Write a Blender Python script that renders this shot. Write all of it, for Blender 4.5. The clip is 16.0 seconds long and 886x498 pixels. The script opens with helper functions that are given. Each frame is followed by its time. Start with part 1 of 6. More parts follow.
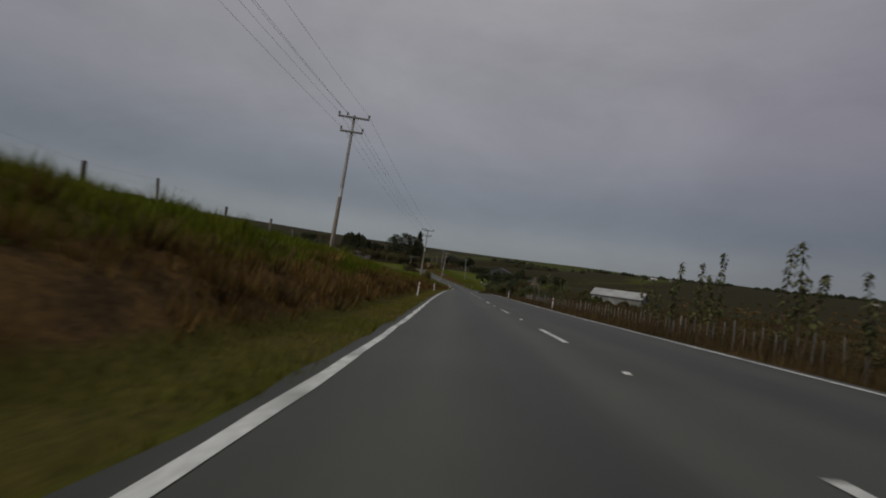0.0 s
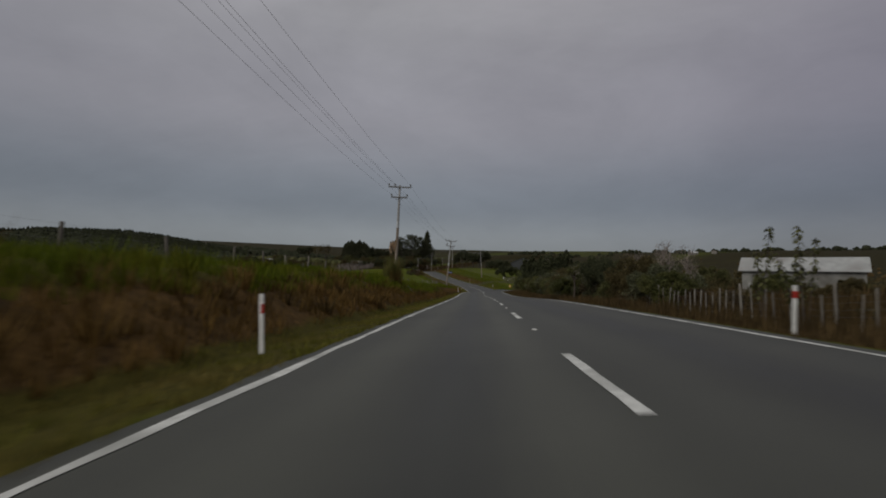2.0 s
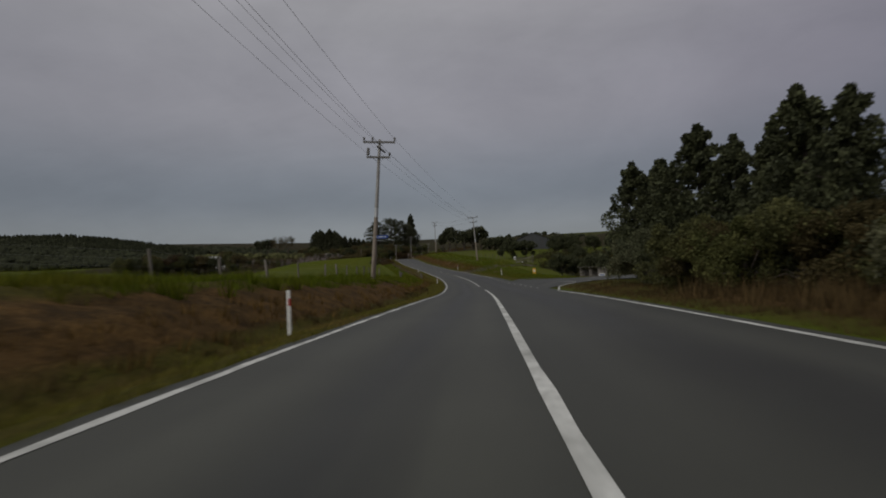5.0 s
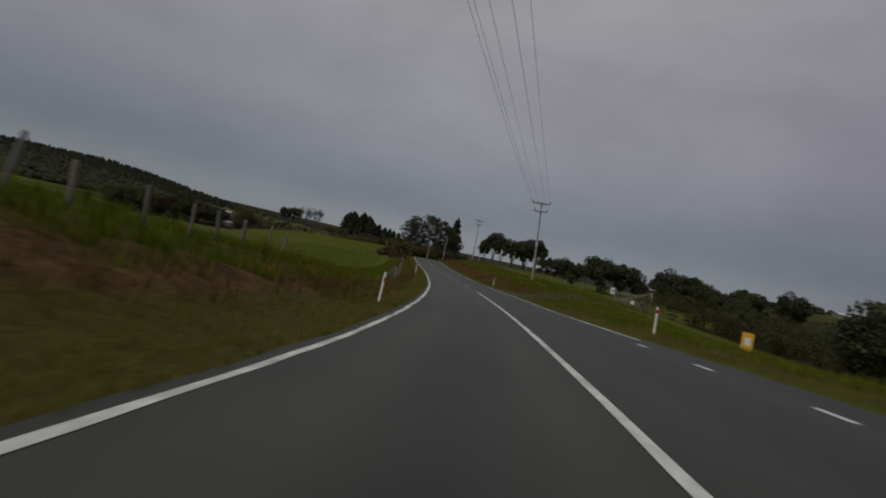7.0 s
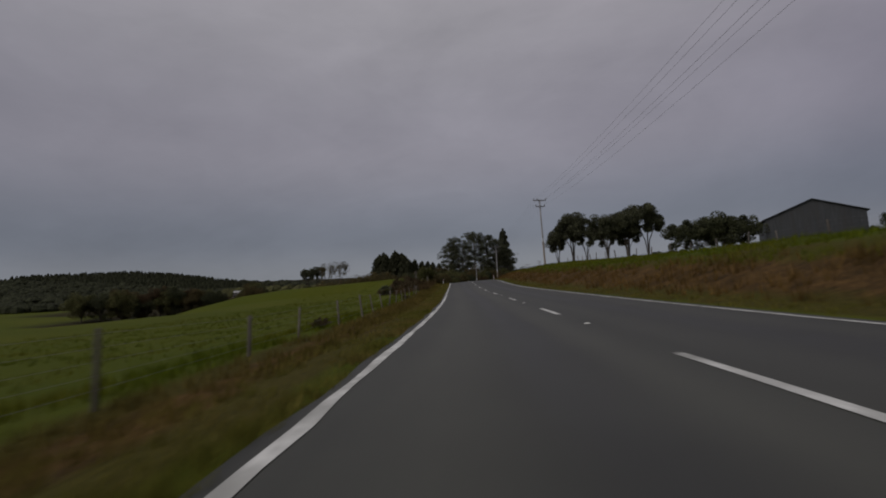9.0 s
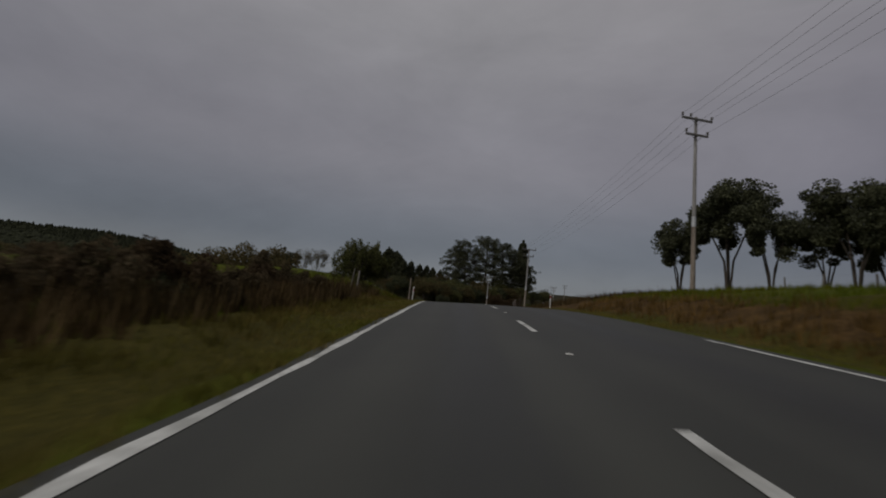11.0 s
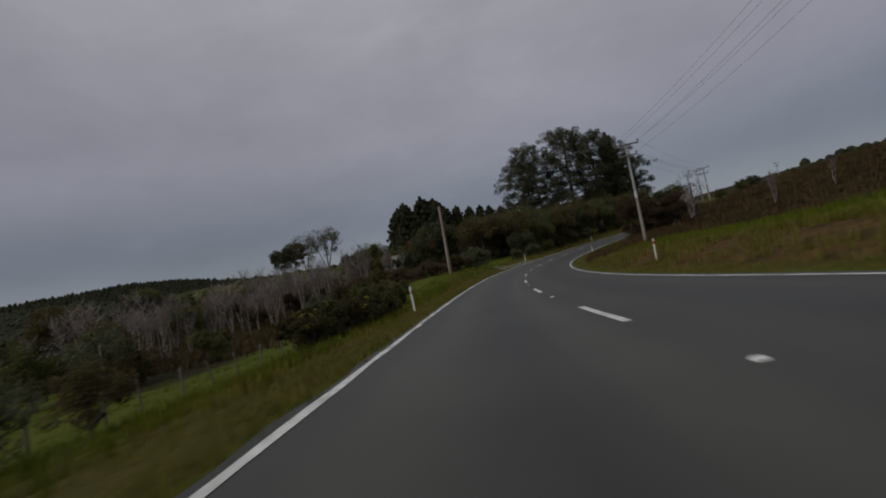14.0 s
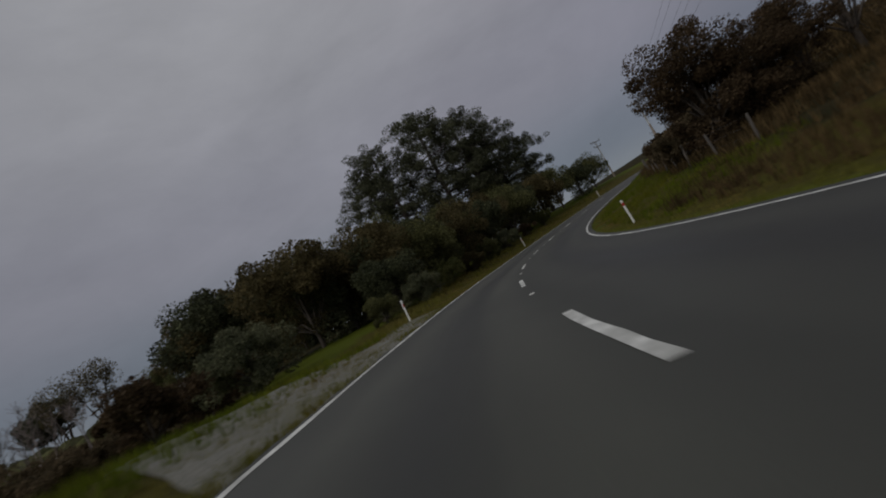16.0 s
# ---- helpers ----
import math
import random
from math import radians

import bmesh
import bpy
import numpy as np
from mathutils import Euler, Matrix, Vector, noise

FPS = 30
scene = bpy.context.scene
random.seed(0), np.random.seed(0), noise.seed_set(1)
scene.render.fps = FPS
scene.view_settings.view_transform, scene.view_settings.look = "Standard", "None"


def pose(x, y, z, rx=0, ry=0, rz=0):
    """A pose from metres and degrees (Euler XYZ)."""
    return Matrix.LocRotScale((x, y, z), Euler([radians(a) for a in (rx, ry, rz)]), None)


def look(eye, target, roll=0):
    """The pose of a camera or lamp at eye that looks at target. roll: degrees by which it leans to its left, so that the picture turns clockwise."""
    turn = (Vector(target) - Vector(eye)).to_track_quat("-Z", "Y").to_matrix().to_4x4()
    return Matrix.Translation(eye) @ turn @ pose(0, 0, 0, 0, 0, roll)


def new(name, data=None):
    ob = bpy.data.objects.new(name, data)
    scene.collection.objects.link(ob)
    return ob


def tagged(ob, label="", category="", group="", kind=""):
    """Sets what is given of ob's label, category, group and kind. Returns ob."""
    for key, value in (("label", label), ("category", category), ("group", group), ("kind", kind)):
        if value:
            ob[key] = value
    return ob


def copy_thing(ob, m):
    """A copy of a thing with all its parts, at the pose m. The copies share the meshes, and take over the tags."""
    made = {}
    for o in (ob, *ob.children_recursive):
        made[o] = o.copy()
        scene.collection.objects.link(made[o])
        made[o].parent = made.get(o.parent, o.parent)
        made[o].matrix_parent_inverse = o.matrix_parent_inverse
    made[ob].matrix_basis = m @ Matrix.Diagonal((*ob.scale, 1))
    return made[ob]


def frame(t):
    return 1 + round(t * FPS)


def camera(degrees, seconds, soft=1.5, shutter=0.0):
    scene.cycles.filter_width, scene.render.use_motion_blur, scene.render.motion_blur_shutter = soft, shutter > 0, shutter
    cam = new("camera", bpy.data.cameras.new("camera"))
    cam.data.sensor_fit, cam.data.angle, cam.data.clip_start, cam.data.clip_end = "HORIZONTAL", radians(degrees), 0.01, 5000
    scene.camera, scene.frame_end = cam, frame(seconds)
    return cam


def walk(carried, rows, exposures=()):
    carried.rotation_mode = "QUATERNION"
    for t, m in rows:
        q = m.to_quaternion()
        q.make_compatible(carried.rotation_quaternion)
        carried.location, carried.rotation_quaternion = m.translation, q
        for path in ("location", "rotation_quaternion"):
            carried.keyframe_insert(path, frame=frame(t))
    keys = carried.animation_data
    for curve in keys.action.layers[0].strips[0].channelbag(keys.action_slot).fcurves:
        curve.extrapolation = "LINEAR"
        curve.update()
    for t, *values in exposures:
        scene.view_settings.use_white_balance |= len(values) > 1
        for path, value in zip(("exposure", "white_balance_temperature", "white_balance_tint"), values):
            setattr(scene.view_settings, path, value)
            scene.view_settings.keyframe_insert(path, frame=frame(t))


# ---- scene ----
LENS = 81.68
PATH = [  # seconds, eye, yaw to the left, pitch up, lean to the right
    (0, -2.16, -5.84, 0.91, 2.37, 2.68, -7.73),
    (0.5, -1.81, 8.26, 0.64, 3.03, 2.88, -4.27),
    (1, -1.62, 22.31, 0.39, 3.77, 3.25, -0.66),
    (1.5, -1.70, 36.37, 0.13, 3.14, 2.98, -0.79),
    (2, -1.68, 50.37, -0.10, 3.88, 2.86, -0.99),
    (2.5, -1.72, 64.54, -0.39, 4.08, 3.10, 1.42),
    (3, -1.67, 79.36, -0.75, 3.42, 2.73, 4.08),
    (3.5, -1.57, 93.62, -1.16, 3.16, 2.82, 5.15),
    (4, -1.54, 107.20, -1.57, 3.49, 2.65, 5.18),
    (4.5, -1.46, 120.16, -1.85, 3.61, 2.24, 4.18),
    (5, -1.18, 133.09, -2.05, 3.20, 1.90, 2.35),
    (5.4, -0.88, 143.82, -2.26, 3.26, 1.87, 0.45),
    (5.8, -0.70, 155.23, -2.59, 4.01, 2.24, -1.74),
    (6, -0.72, 161.20, -2.79, 4.57, 2.58, -2.93),
    (6.5, -1.20, 176.36, -3.24, 6.05, 2.85, -8.10),
    (7, -2.17, 191.75, -3.41, 8.54, 3.25, -11.62),
    (7.5, -3.74, 207.05, -3.37, 11.26, 3.66, -13.95),
    (8, -6.04, 222.11, -3.15, 13.60, 4.57, -10.78),
    (8.5, -8.62, 236.77, -2.74, 14.33, 5.22, -2.12),
    (8.7, -9.65, 242.56, -2.61, 14.30, 5.66, 0.51),
    (9.2, -12.50, 257.34, -2.16, 13.90, 6.27, 4.21),
    (9.7, -15.70, 272.44, -1.57, 13.57, 6.35, 4.21),
    (10.2, -19.12, 287.59, -0.83, 13.80, 6.37, 1.63),
    (10.5, -21.14, 296.64, -0.35, 14.06, 6.55, -0.68),
    (10.8, -23.00, 305.59, 0.16, 14.59, 6.98, -3.29),
    (11, -24.16, 311.51, 0.52, 15.21, 7.39, -5.20),
    (11.5, -27.41, 325.95, 1.47, 16.86, 7.42, -8.62),
    (12, -30.78, 339.82, 2.27, 18.61, 4.63, -10.86),
    (12.5, -34.72, 353.45, 2.43, 20.81, 1.11, -15.07),
    (13, -38.79, 366.22, 2.04, 23.15, 0.81, -8.31),
    (13.5, -43.05, 378.50, 1.59, 24.02, 2.05, 1.13),
    (14, -47.54, 391.76, 1.26, 21.98, 3.71, 10.93),
    (14.5, -51.59, 404.36, 1.21, 19.82, 4.66, 17.01),
    (15, -55.07, 417.37, 1.27, 16.24, 6.09, 22.36),
    (15.5, -57.95, 430.86, 1.55, 11.65, 5.93, 25.99),
    (16, -59.64, 444.07, 1.83, 6.94, 6.20, 28.00),
]
cam = camera(LENS, 16.0, soft=1.9, shutter=0.15)


def eye_pose(t, x, y, z, yaw, pitch, lean):
    aside = np.interp(t, (5.8, 7, 7.6, 8, 8.7, 10.8, 14, 15.5), (0.024, 0.047, 0.035, 0.015, 0.0, 0.047, 0.047, 0.024))
    x, y = x - aside * math.cos(radians(yaw)), y - aside * math.sin(radians(yaw))
    return pose(x, y, z, 0, 0, yaw) @ pose(0, 0, 0, 90 + pitch) @ pose(0, 0, 0, 0, 0, -lean)


walk(cam, [(t, eye_pose(t, *rest)) for t, *rest in PATH],
     exposures=[(0, 0.08, 6650, 8), (6.5, 0.06, 6650, 8), (8.0, 0.04, 6550, 12), (8.7, 0.02, 6550, 14), (10.8, -0.27, 6650, 10), (12.6, -0.24, 6650, 9), (13.0, 0.04, 6500, 12), (13.4, 0.15, 6450, 11), (14.6, 0.1, 6400, 10), (16, -0.12, 6400, 9)])

# ---- world, sun ----
world = bpy.data.worlds.new("overcast_sky")
scene.world = world
world.use_nodes = True
wn, wl = world.node_tree.nodes, world.node_tree.links
wn.clear()


def wnode(kind, **values):
    n = wn.new(kind)
    for k, v in values.items():
        n.inputs[k].default_value = v
    return n


w_out, w_bg = wn.new("ShaderNodeOutputWorld"), wn.new("ShaderNodeBackground")
w_sky = wn.new("ShaderNodeTexSky")
w_sky.sky_type, w_sky.sun_disc = "NISHITA", False
w_sky.sun_elevation, w_sky.sun_rotation = radians(40), radians(220)
w_dim = wn.new("ShaderNodeMixRGB")
w_dim.blend_type = "MULTIPLY"
w_dim.inputs[0].default_value = 1
w_dim.inputs[2].default_value = (0.08, 0.08, 0.08, 1)
wl.new(w_sky.outputs[0], w_dim.inputs[1])
w_co, w_sep = wn.new("ShaderNodeTexCoord"), wn.new("ShaderNodeSeparateXYZ")
wl.new(w_co.outputs["Generated"], w_sep.inputs[0])
# cloud sheet: grey that grows brighter towards the zenith, with soft rolls
w_ramp = wn.new("ShaderNodeValToRGB")
w_ramp.color_ramp.interpolation = "EASE"
for k, (p, c) in enumerate(((0.0, (0.138, 0.156, 0.178)), (0.07, (0.186, 0.200, 0.224)), (0.13, (0.150, 0.164, 0.192)), (0.30, (0.242, 0.237, 0.266)),
                            (0.60, (0.325, 0.320, 0.338)), (1.0, (0.415, 0.425, 0.405)))):
    e = w_ramp.color_ramp.elements[k] if k < 2 else w_ramp.color_ramp.elements.new(p)
    e.position, e.color = p, (*c, 1)
wl.new(w_sep.outputs[2], w_ramp.inputs[0])
w_map = wn.new("ShaderNodeMapping")
w_map.inputs["Scale"].default_value = (1.0, 1.0, 2.4)
wl.new(w_co.outputs["Generated"], w_map.inputs[0])
w_n1 = wnode("ShaderNodeTexNoise", Scale=1.7, Detail=7.0, Roughness=0.55, Distortion=0.6)
w_n2 = wnode("ShaderNodeTexNoise", Scale=6.0, Detail=6.0, Roughness=0.6, Distortion=0.3)
for n in (w_n1, w_n2):
    wl.new(w_map.outputs[0], n.inputs["Vector"])
w_add = wn.new("ShaderNodeMath")
w_add.operation = "MULTIPLY_ADD"
w_add.inputs[1].default_value = 0.45
wl.new(w_n2.outputs[0], w_add.inputs[0])
wl.new(w_n1.outputs[0], w_add.inputs[2])
w_con = wnode("ShaderNodeMapRange")
for k, v in (("From Min", 0.42), ("From Max", 1.0), ("To Min", 0.86), ("To Max", 1.19)):
    w_con.inputs[k].default_value = v
wl.new(w_add.outputs[0], w_con.inputs[0])
w_mul = wn.new("ShaderNodeVectorMath")
w_mul.operation = "SCALE"
# lens falloff put into the sky colour: dimmer to the west, dimmer and purpler east
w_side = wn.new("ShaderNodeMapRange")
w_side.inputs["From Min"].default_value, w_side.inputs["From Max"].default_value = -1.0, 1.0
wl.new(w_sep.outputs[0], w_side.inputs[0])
w_falloff = wn.new("ShaderNodeValToRGB")
w_falloff.color_ramp.interpolation = "EASE"
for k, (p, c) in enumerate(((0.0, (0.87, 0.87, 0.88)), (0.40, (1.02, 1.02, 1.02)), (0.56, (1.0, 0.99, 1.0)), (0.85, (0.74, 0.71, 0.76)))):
    e = w_falloff.color_ramp.elements[k] if k < 2 else w_falloff.color_ramp.elements.new(p)
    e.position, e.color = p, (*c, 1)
wl.new(w_side.outputs[0], w_falloff.inputs[0])
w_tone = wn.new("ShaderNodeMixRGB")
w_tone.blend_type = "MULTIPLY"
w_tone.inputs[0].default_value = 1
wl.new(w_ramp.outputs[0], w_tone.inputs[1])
wl.new(w_falloff.outputs[0], w_tone.inputs[2])
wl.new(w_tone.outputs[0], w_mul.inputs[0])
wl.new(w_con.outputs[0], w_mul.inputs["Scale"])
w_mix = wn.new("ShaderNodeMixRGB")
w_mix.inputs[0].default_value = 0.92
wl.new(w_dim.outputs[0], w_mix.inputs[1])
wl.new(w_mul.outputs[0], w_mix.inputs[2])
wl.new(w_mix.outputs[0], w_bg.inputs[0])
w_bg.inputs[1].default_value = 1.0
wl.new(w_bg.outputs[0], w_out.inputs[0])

sun = new("sun", bpy.data.lights.new("sun", "SUN"))
sun.data.energy, sun.data.angle, sun.data.color = 1.1, radians(45), (1.0, 0.97, 0.93)
sun.matrix_world = look((0, 0, 33), (25, 30, 0))
scene.view_settings.exposure = 0.0

# ---- road line ----
BEND = [2.00, 2.00, 2.01, 1.14, -0.62, -0.59, 0.10, -0.13, -0.92, -0.44, 0.47, 0.76, 0.70, 0.24, -1.41, -1.79, -0.76, 0.80, 1.76, 1.70, 1.10, 1.24,
    3.37, 4.45, 3.46, 2.65, 0.95, 0.84, 0.62, 1.09, 1.12, 0.57, -0.25, -0.63, -0.05, 1.09, 2.12, 3.03, 2.80, 1.01, 0.03, 0.18, -0.22, -2.48, -3.60,
    -4.63, -5.04, -5.92, -7.10, -8.53, -8.98, -8.55, -8.04, -7.70, -7.55, -7.47, -7.41, -5.00, -3.00, -1.50, -0.50, -0.50, -0.50, -0.50, -0.50, -0.50,
    -0.50]
GRADE = [-2.65, -2.43, -2.19, -1.95, -1.80, -1.77, -1.86, -1.81, -1.99, -2.33, -2.71, -3.11, -3.21, -2.61, -1.92, -1.64, -1.94, -2.66, -3.27, -2.82,
    -1.68, -0.67, 0.09, 1.14, 2.02, 2.47, 2.66, 2.81, 3.32, 3.90, 4.36, 4.77, 5.32, 6.10, 6.98, 6.53, 4.50, 1.28, -1.80, -3.46, -3.41, -2.21, -0.99,
    -0.10, 0.87, 1.83, 2.28, 2.65, 3.25, 4.04, 4.87, 5.76, 6.64, 7.45, 8.04, 8.36, 8.45, 8.38, 6.50, 5.81, 5.12, 4.44, 3.75, 3.06, 2.38, 1.69, 1.00]
TILT = [4.2, 5.0, 3.6, 3.9, 4.8, 4.9, 2.4, 2.1, 1.3, 2.4, 6.6, 9.1, 3.3, 2.1, 0.2, 1.9, 2.6, 5.6, 3.3, 1.7, -0.9, -0.6, -2.7, -5.3, -6.6, -6.7, -5.3,
    -3.7, -3.1, -2.5, -2.1, -1.8, -1.6, -1.5]
STEP, S_FIRST, S_LAST, CROWN = 2.0, -20.0, 640.0, 0.013
_ss = np.arange(S_FIRST, S_LAST + 0.1, STEP)
_k10, _k20 = np.arange(S_FIRST, S_LAST + 0.1, 10.0), np.arange(S_FIRST, S_LAST + 0.1, 20.0)
_th = np.cumsum(np.interp(_ss, _k10, BEND)) * STEP * 1e-3
_i0 = int(-S_FIRST / STEP)
_th -= _th[_i0]
_rx, _ry = np.cumsum(-np.sin(_th)) * STEP, np.cumsum(np.cos(_th)) * STEP
_rz = np.cumsum(np.interp(_ss, _k10, GRADE)) * STEP * 1e-2
_rx, _ry, _rz = _rx - _rx[_i0], _ry - _ry[_i0], _rz - _rz[_i0]
_rb = np.interp(_ss, _k20, TILT) * 1e-2


def line_at(s):
    """Middle of the road s metres along it: x, y, z, heading, sideways tilt."""
    s = np.asarray(s, float)
    over = np.maximum(0, s - S_LAST) + np.minimum(0, s - S_FIRST)
    t = np.interp(s, _ss, _th)
    return np.interp(s, _ss, _rx) - np.sin(t) * over, np.interp(s, _ss, _ry) + np.cos(t) * over, np.interp(s, _ss, _rz), t, np.interp(s, _ss, _rb)


def on_road(s, d, h=0.0):
    x, y, z, t, b = line_at(s)
    d = np.asarray(d, float)
    return np.stack([x + d * np.cos(t), y + d * np.sin(t), z + d * b - CROWN * np.abs(d) + h], -1)


# ---- materials ----
def tree_of(name):
    m = bpy.data.materials.new(name)
    m.use_nodes = True
    nt = m.node_tree
    return m, nt, nt.nodes["Principled BSDF"], lambda kind: nt.nodes.new(kind), nt.links.new


def surface(name, c1, c2, scale=3.0, c3=None, scale2=0.4, rough=0.9, bump=0.15, bscale=None, vary=None, spread=0.25, metal=0.0, stretch=None, through_light=0.0, gloss=0.5):
    """Two-scale noise colour, fine relief; vary: 'island' or 'object' changes the brightness piece by piece."""
    m, nt, bsdf, node, link = tree_of(name)
    co = node("ShaderNodeTexCoord")
    src = co.outputs["Object"]
    if stretch:
        mp = node("ShaderNodeMapping")
        mp.inputs["Scale"].default_value = stretch
        link(src, mp.inputs[0])
        src = mp.outputs[0]
    n1 = node("ShaderNodeTexNoise")
    n1.inputs["Scale"].default_value, n1.inputs["Detail"].default_value, n1.inputs["Roughness"].default_value = scale, 6, 0.65
    link(src, n1.inputs["Vector"])
    r1 = node("ShaderNodeValToRGB")
    r1.color_ramp.elements[0].position, r1.color_ramp.elements[1].position = 0.35, 0.68
    r1.color_ramp.elements[0].color, r1.color_ramp.elements[1].color = (*c1, 1), (*c2, 1)
    link(n1.outputs[0], r1.inputs[0])
    out = r1.outputs[0]
    if c3:
        n2 = node("ShaderNodeTexNoise")
        n2.inputs["Scale"].default_value, n2.inputs["Detail"].default_value = scale2, 4
        link(src, n2.inputs["Vector"])
        r2 = node("ShaderNodeMapRange")
        r2.inputs["From Min"].default_value, r2.inputs["From Max"].default_value = 0.45, 0.68
        link(n2.outputs[0], r2.inputs[0])
        mx = node("ShaderNodeMixRGB")
        mx.inputs[2].default_value = (*c3, 1)
        link(r2.outputs[0], mx.inputs[0])
        link(out, mx.inputs[1])
        out = mx.outputs[0]
    if vary:
        rnd = node("ShaderNodeNewGeometry").outputs["Random Per Island"] if vary == "island" else node("ShaderNodeObjectInfo").outputs["Random"]
        mr = node("ShaderNodeMapRange")
        mr.inputs["To Min"].default_value, mr.inputs["To Max"].default_value = 1 - spread, 1 + spread
        link(rnd, mr.inputs[0])
        sc = node("ShaderNodeVectorMath")
        sc.operation = "SCALE"
        link(out, sc.inputs[0])
        link(mr.outputs[0], sc.inputs["Scale"])
        out = sc.outputs[0]
    link(out, bsdf.inputs["Base Color"])
    bsdf.inputs["Roughness"].default_value, bsdf.inputs["Metallic"].default_value = rough, metal
    bsdf.inputs["Specular IOR Level"].default_value = 0.12 if through_light else gloss
    if bump:
        nb = node("ShaderNodeTexNoise")
        nb.inputs["Scale"].default_value, nb.inputs["Detail"].default_value = bscale or scale * 6, 5
        link(src, nb.inputs["Vector"])
        bp = node("ShaderNodeBump")
        bp.inputs["Strength"].default_value, bp.inputs["Distance"].default_value = bump, 0.05
        link(nb.outputs[0], bp.inputs["Height"])
        link(bp.outputs[0], bsdf.inputs["Normal"])
    if through_light:
        tr, mixs, mo = node("ShaderNodeBsdfTranslucent"), node("ShaderNodeMixShader"), nt.nodes["Material Output"]
        link(out, tr.inputs[0])
        mixs.inputs[0].default_value = through_light
        link(bsdf.outputs[0], mixs.inputs[1])
        link(tr.outputs[0], mixs.inputs[2])
        link(mixs.outputs[0], mo.inputs[0])
    return m


def asphalt_material():
    """Chip seal: stone grain, patches, polished wheel tracks and an oily strip along each lane (u is metres across, v along)."""
    m, nt, bsdf, node, link = tree_of("chip_seal")
    uv = node("ShaderNodeUVMap")
    uv.uv_map = "UVMap"
    sep = node("ShaderNodeSeparateXYZ")
    link(uv.outputs[0], sep.inputs[0])
    co = node("ShaderNodeTexCoord")

    def noise_at(vec, scale, detail=4.0, rough=0.6):
        n = node("ShaderNodeTexNoise")
        n.inputs["Scale"].default_value, n.inputs["Detail"].default_value, n.inputs["Roughness"].default_value = scale, detail, rough
        link(vec, n.inputs["Vector"])
        return n.outputs[0]

    def op(kind, a, b=None, c=None):
        n = node("ShaderNodeMath")
        n.operation = kind
        for k, v in enumerate((a, b, c)):
            if v is None:
                continue
            if isinstance(v, (int, float)):
                n.inputs[k].default_value = v
            else:
                link(v, n.inputs[k])
        return n.outputs[0]

    mp = node("ShaderNodeMapping")
    mp.inputs["Scale"].default_value = (1.0, 0.07, 1.0)
    link(uv.outputs[0], mp.inputs[0])
    streak = noise_at(mp.outputs[0], 1.6, 5)
    wob = op("MULTIPLY_ADD", op("SUBTRACT", streak, 0.5), 0.5, sep.outputs[0])

    def band(centre, width):
        q = op("DIVIDE", op("SUBTRACT", wob, centre), width)
        return op("POWER", 2.718, op("MULTIPLY", op("MULTIPLY", q, q), -1.0))

    oil = op("ADD", band(-1.35, 0.42), op("MULTIPLY", band(1.75, 0.5), 0.8))
    tracks = op("ADD", op("ADD", band(-2.35, 0.42), band(-0.55, 0.36)), op("ADD", band(0.8, 0.4), band(2.7, 0.4)))
    grain = noise_at(co.outputs["Object"], 75.0, 3)
    patch = noise_at(co.outputs["Object"], 0.35, 6)
    v = op("MULTIPLY_ADD", tracks, 0.022, 0.060)
    v = op("MULTIPLY_ADD", oil, -0.026, v)
    v = op("MULTIPLY_ADD", op("SUBTRACT", patch, 0.5), 0.050, v)
    v = op("MULTIPLY_ADD", op("SUBTRACT", streak, 0.5), 0.035, v)
    # lighter and darker lengths of seal, lens falloff put into the far lane, the shoulder dirty
    seal = node("ShaderNodeValToRGB")
    for k, (p, c) in enumerate(((0.0, 1.02), (0.18, 0.98), (0.215, 0.66), (0.275, 0.66), (0.30, 0.84), (0.40, 0.80), (0.43, 0.62), (0.50, 0.66), (0.53, 0.84), (1.0, 0.82))):
        e = seal.color_ramp.elements[k] if k < 2 else seal.color_ramp.elements.new(p)
        e.position, e.color = p, (c, c, c, 1)
    link(op("DIVIDE", sep.outputs[1], 760.0), seal.inputs[0])
    # far lane's colour dimmed to stand in for the lens darkening to the right
    lane = node("ShaderNodeMapRange")
    for k, q in (("From Min", -0.3), ("From Max", 0.9), ("To Min", 1.0), ("To Max", 0.72)):
        lane.inputs[k].default_value = q
    link(wob, lane.inputs[0])
    side = node("ShaderNodeMapRange")
    for k, q in (("From Min", -3.62), ("From Max", -3.36), ("To Min", 0.55), ("To Max", 1.0)):
        side.inputs[k].default_value = q
    link(wob, side.inputs[0])
    v = op("MULTIPLY", v, op("MULTIPLY", seal.outputs[0], op("MULTIPLY", lane.outputs[0], side.outputs[0])))
    v = op("MULTIPLY", v, op("MULTIPLY_ADD", grain, 1.1, 0.45))
    v = op("MAXIMUM", op("MULTIPLY", v, 0.67), 0.010)
    along = op("DIVIDE", op("SUBTRACT", sep.outputs[1], 173.0), 9.0)
    reach = node("ShaderNodeMapRange")
    for k, q in (("From Min", 0.9), ("From Max", 4.2)):
        reach.inputs[k].default_value = q
    link(sep.outputs[0], reach.inputs[0])
    smear = node("ShaderNodeMapRange")
    for k, q in (("From Min", 0.47), ("From Max", 0.68)):
        smear.inputs[k].default_value = q
    link(noise_at(co.outputs["Object"], 0.55, 6), smear.inputs[0])
    dust = op("MULTIPLY", op("MULTIPLY", op("POWER", 2.718, op("MULTIPLY", op("MULTIPLY", along, along), -1.0)), reach.outputs[0]), smear.outputs[0])
    v = op("MULTIPLY_ADD", dust, 0.055, v)
    col = node("ShaderNodeCombineXYZ")
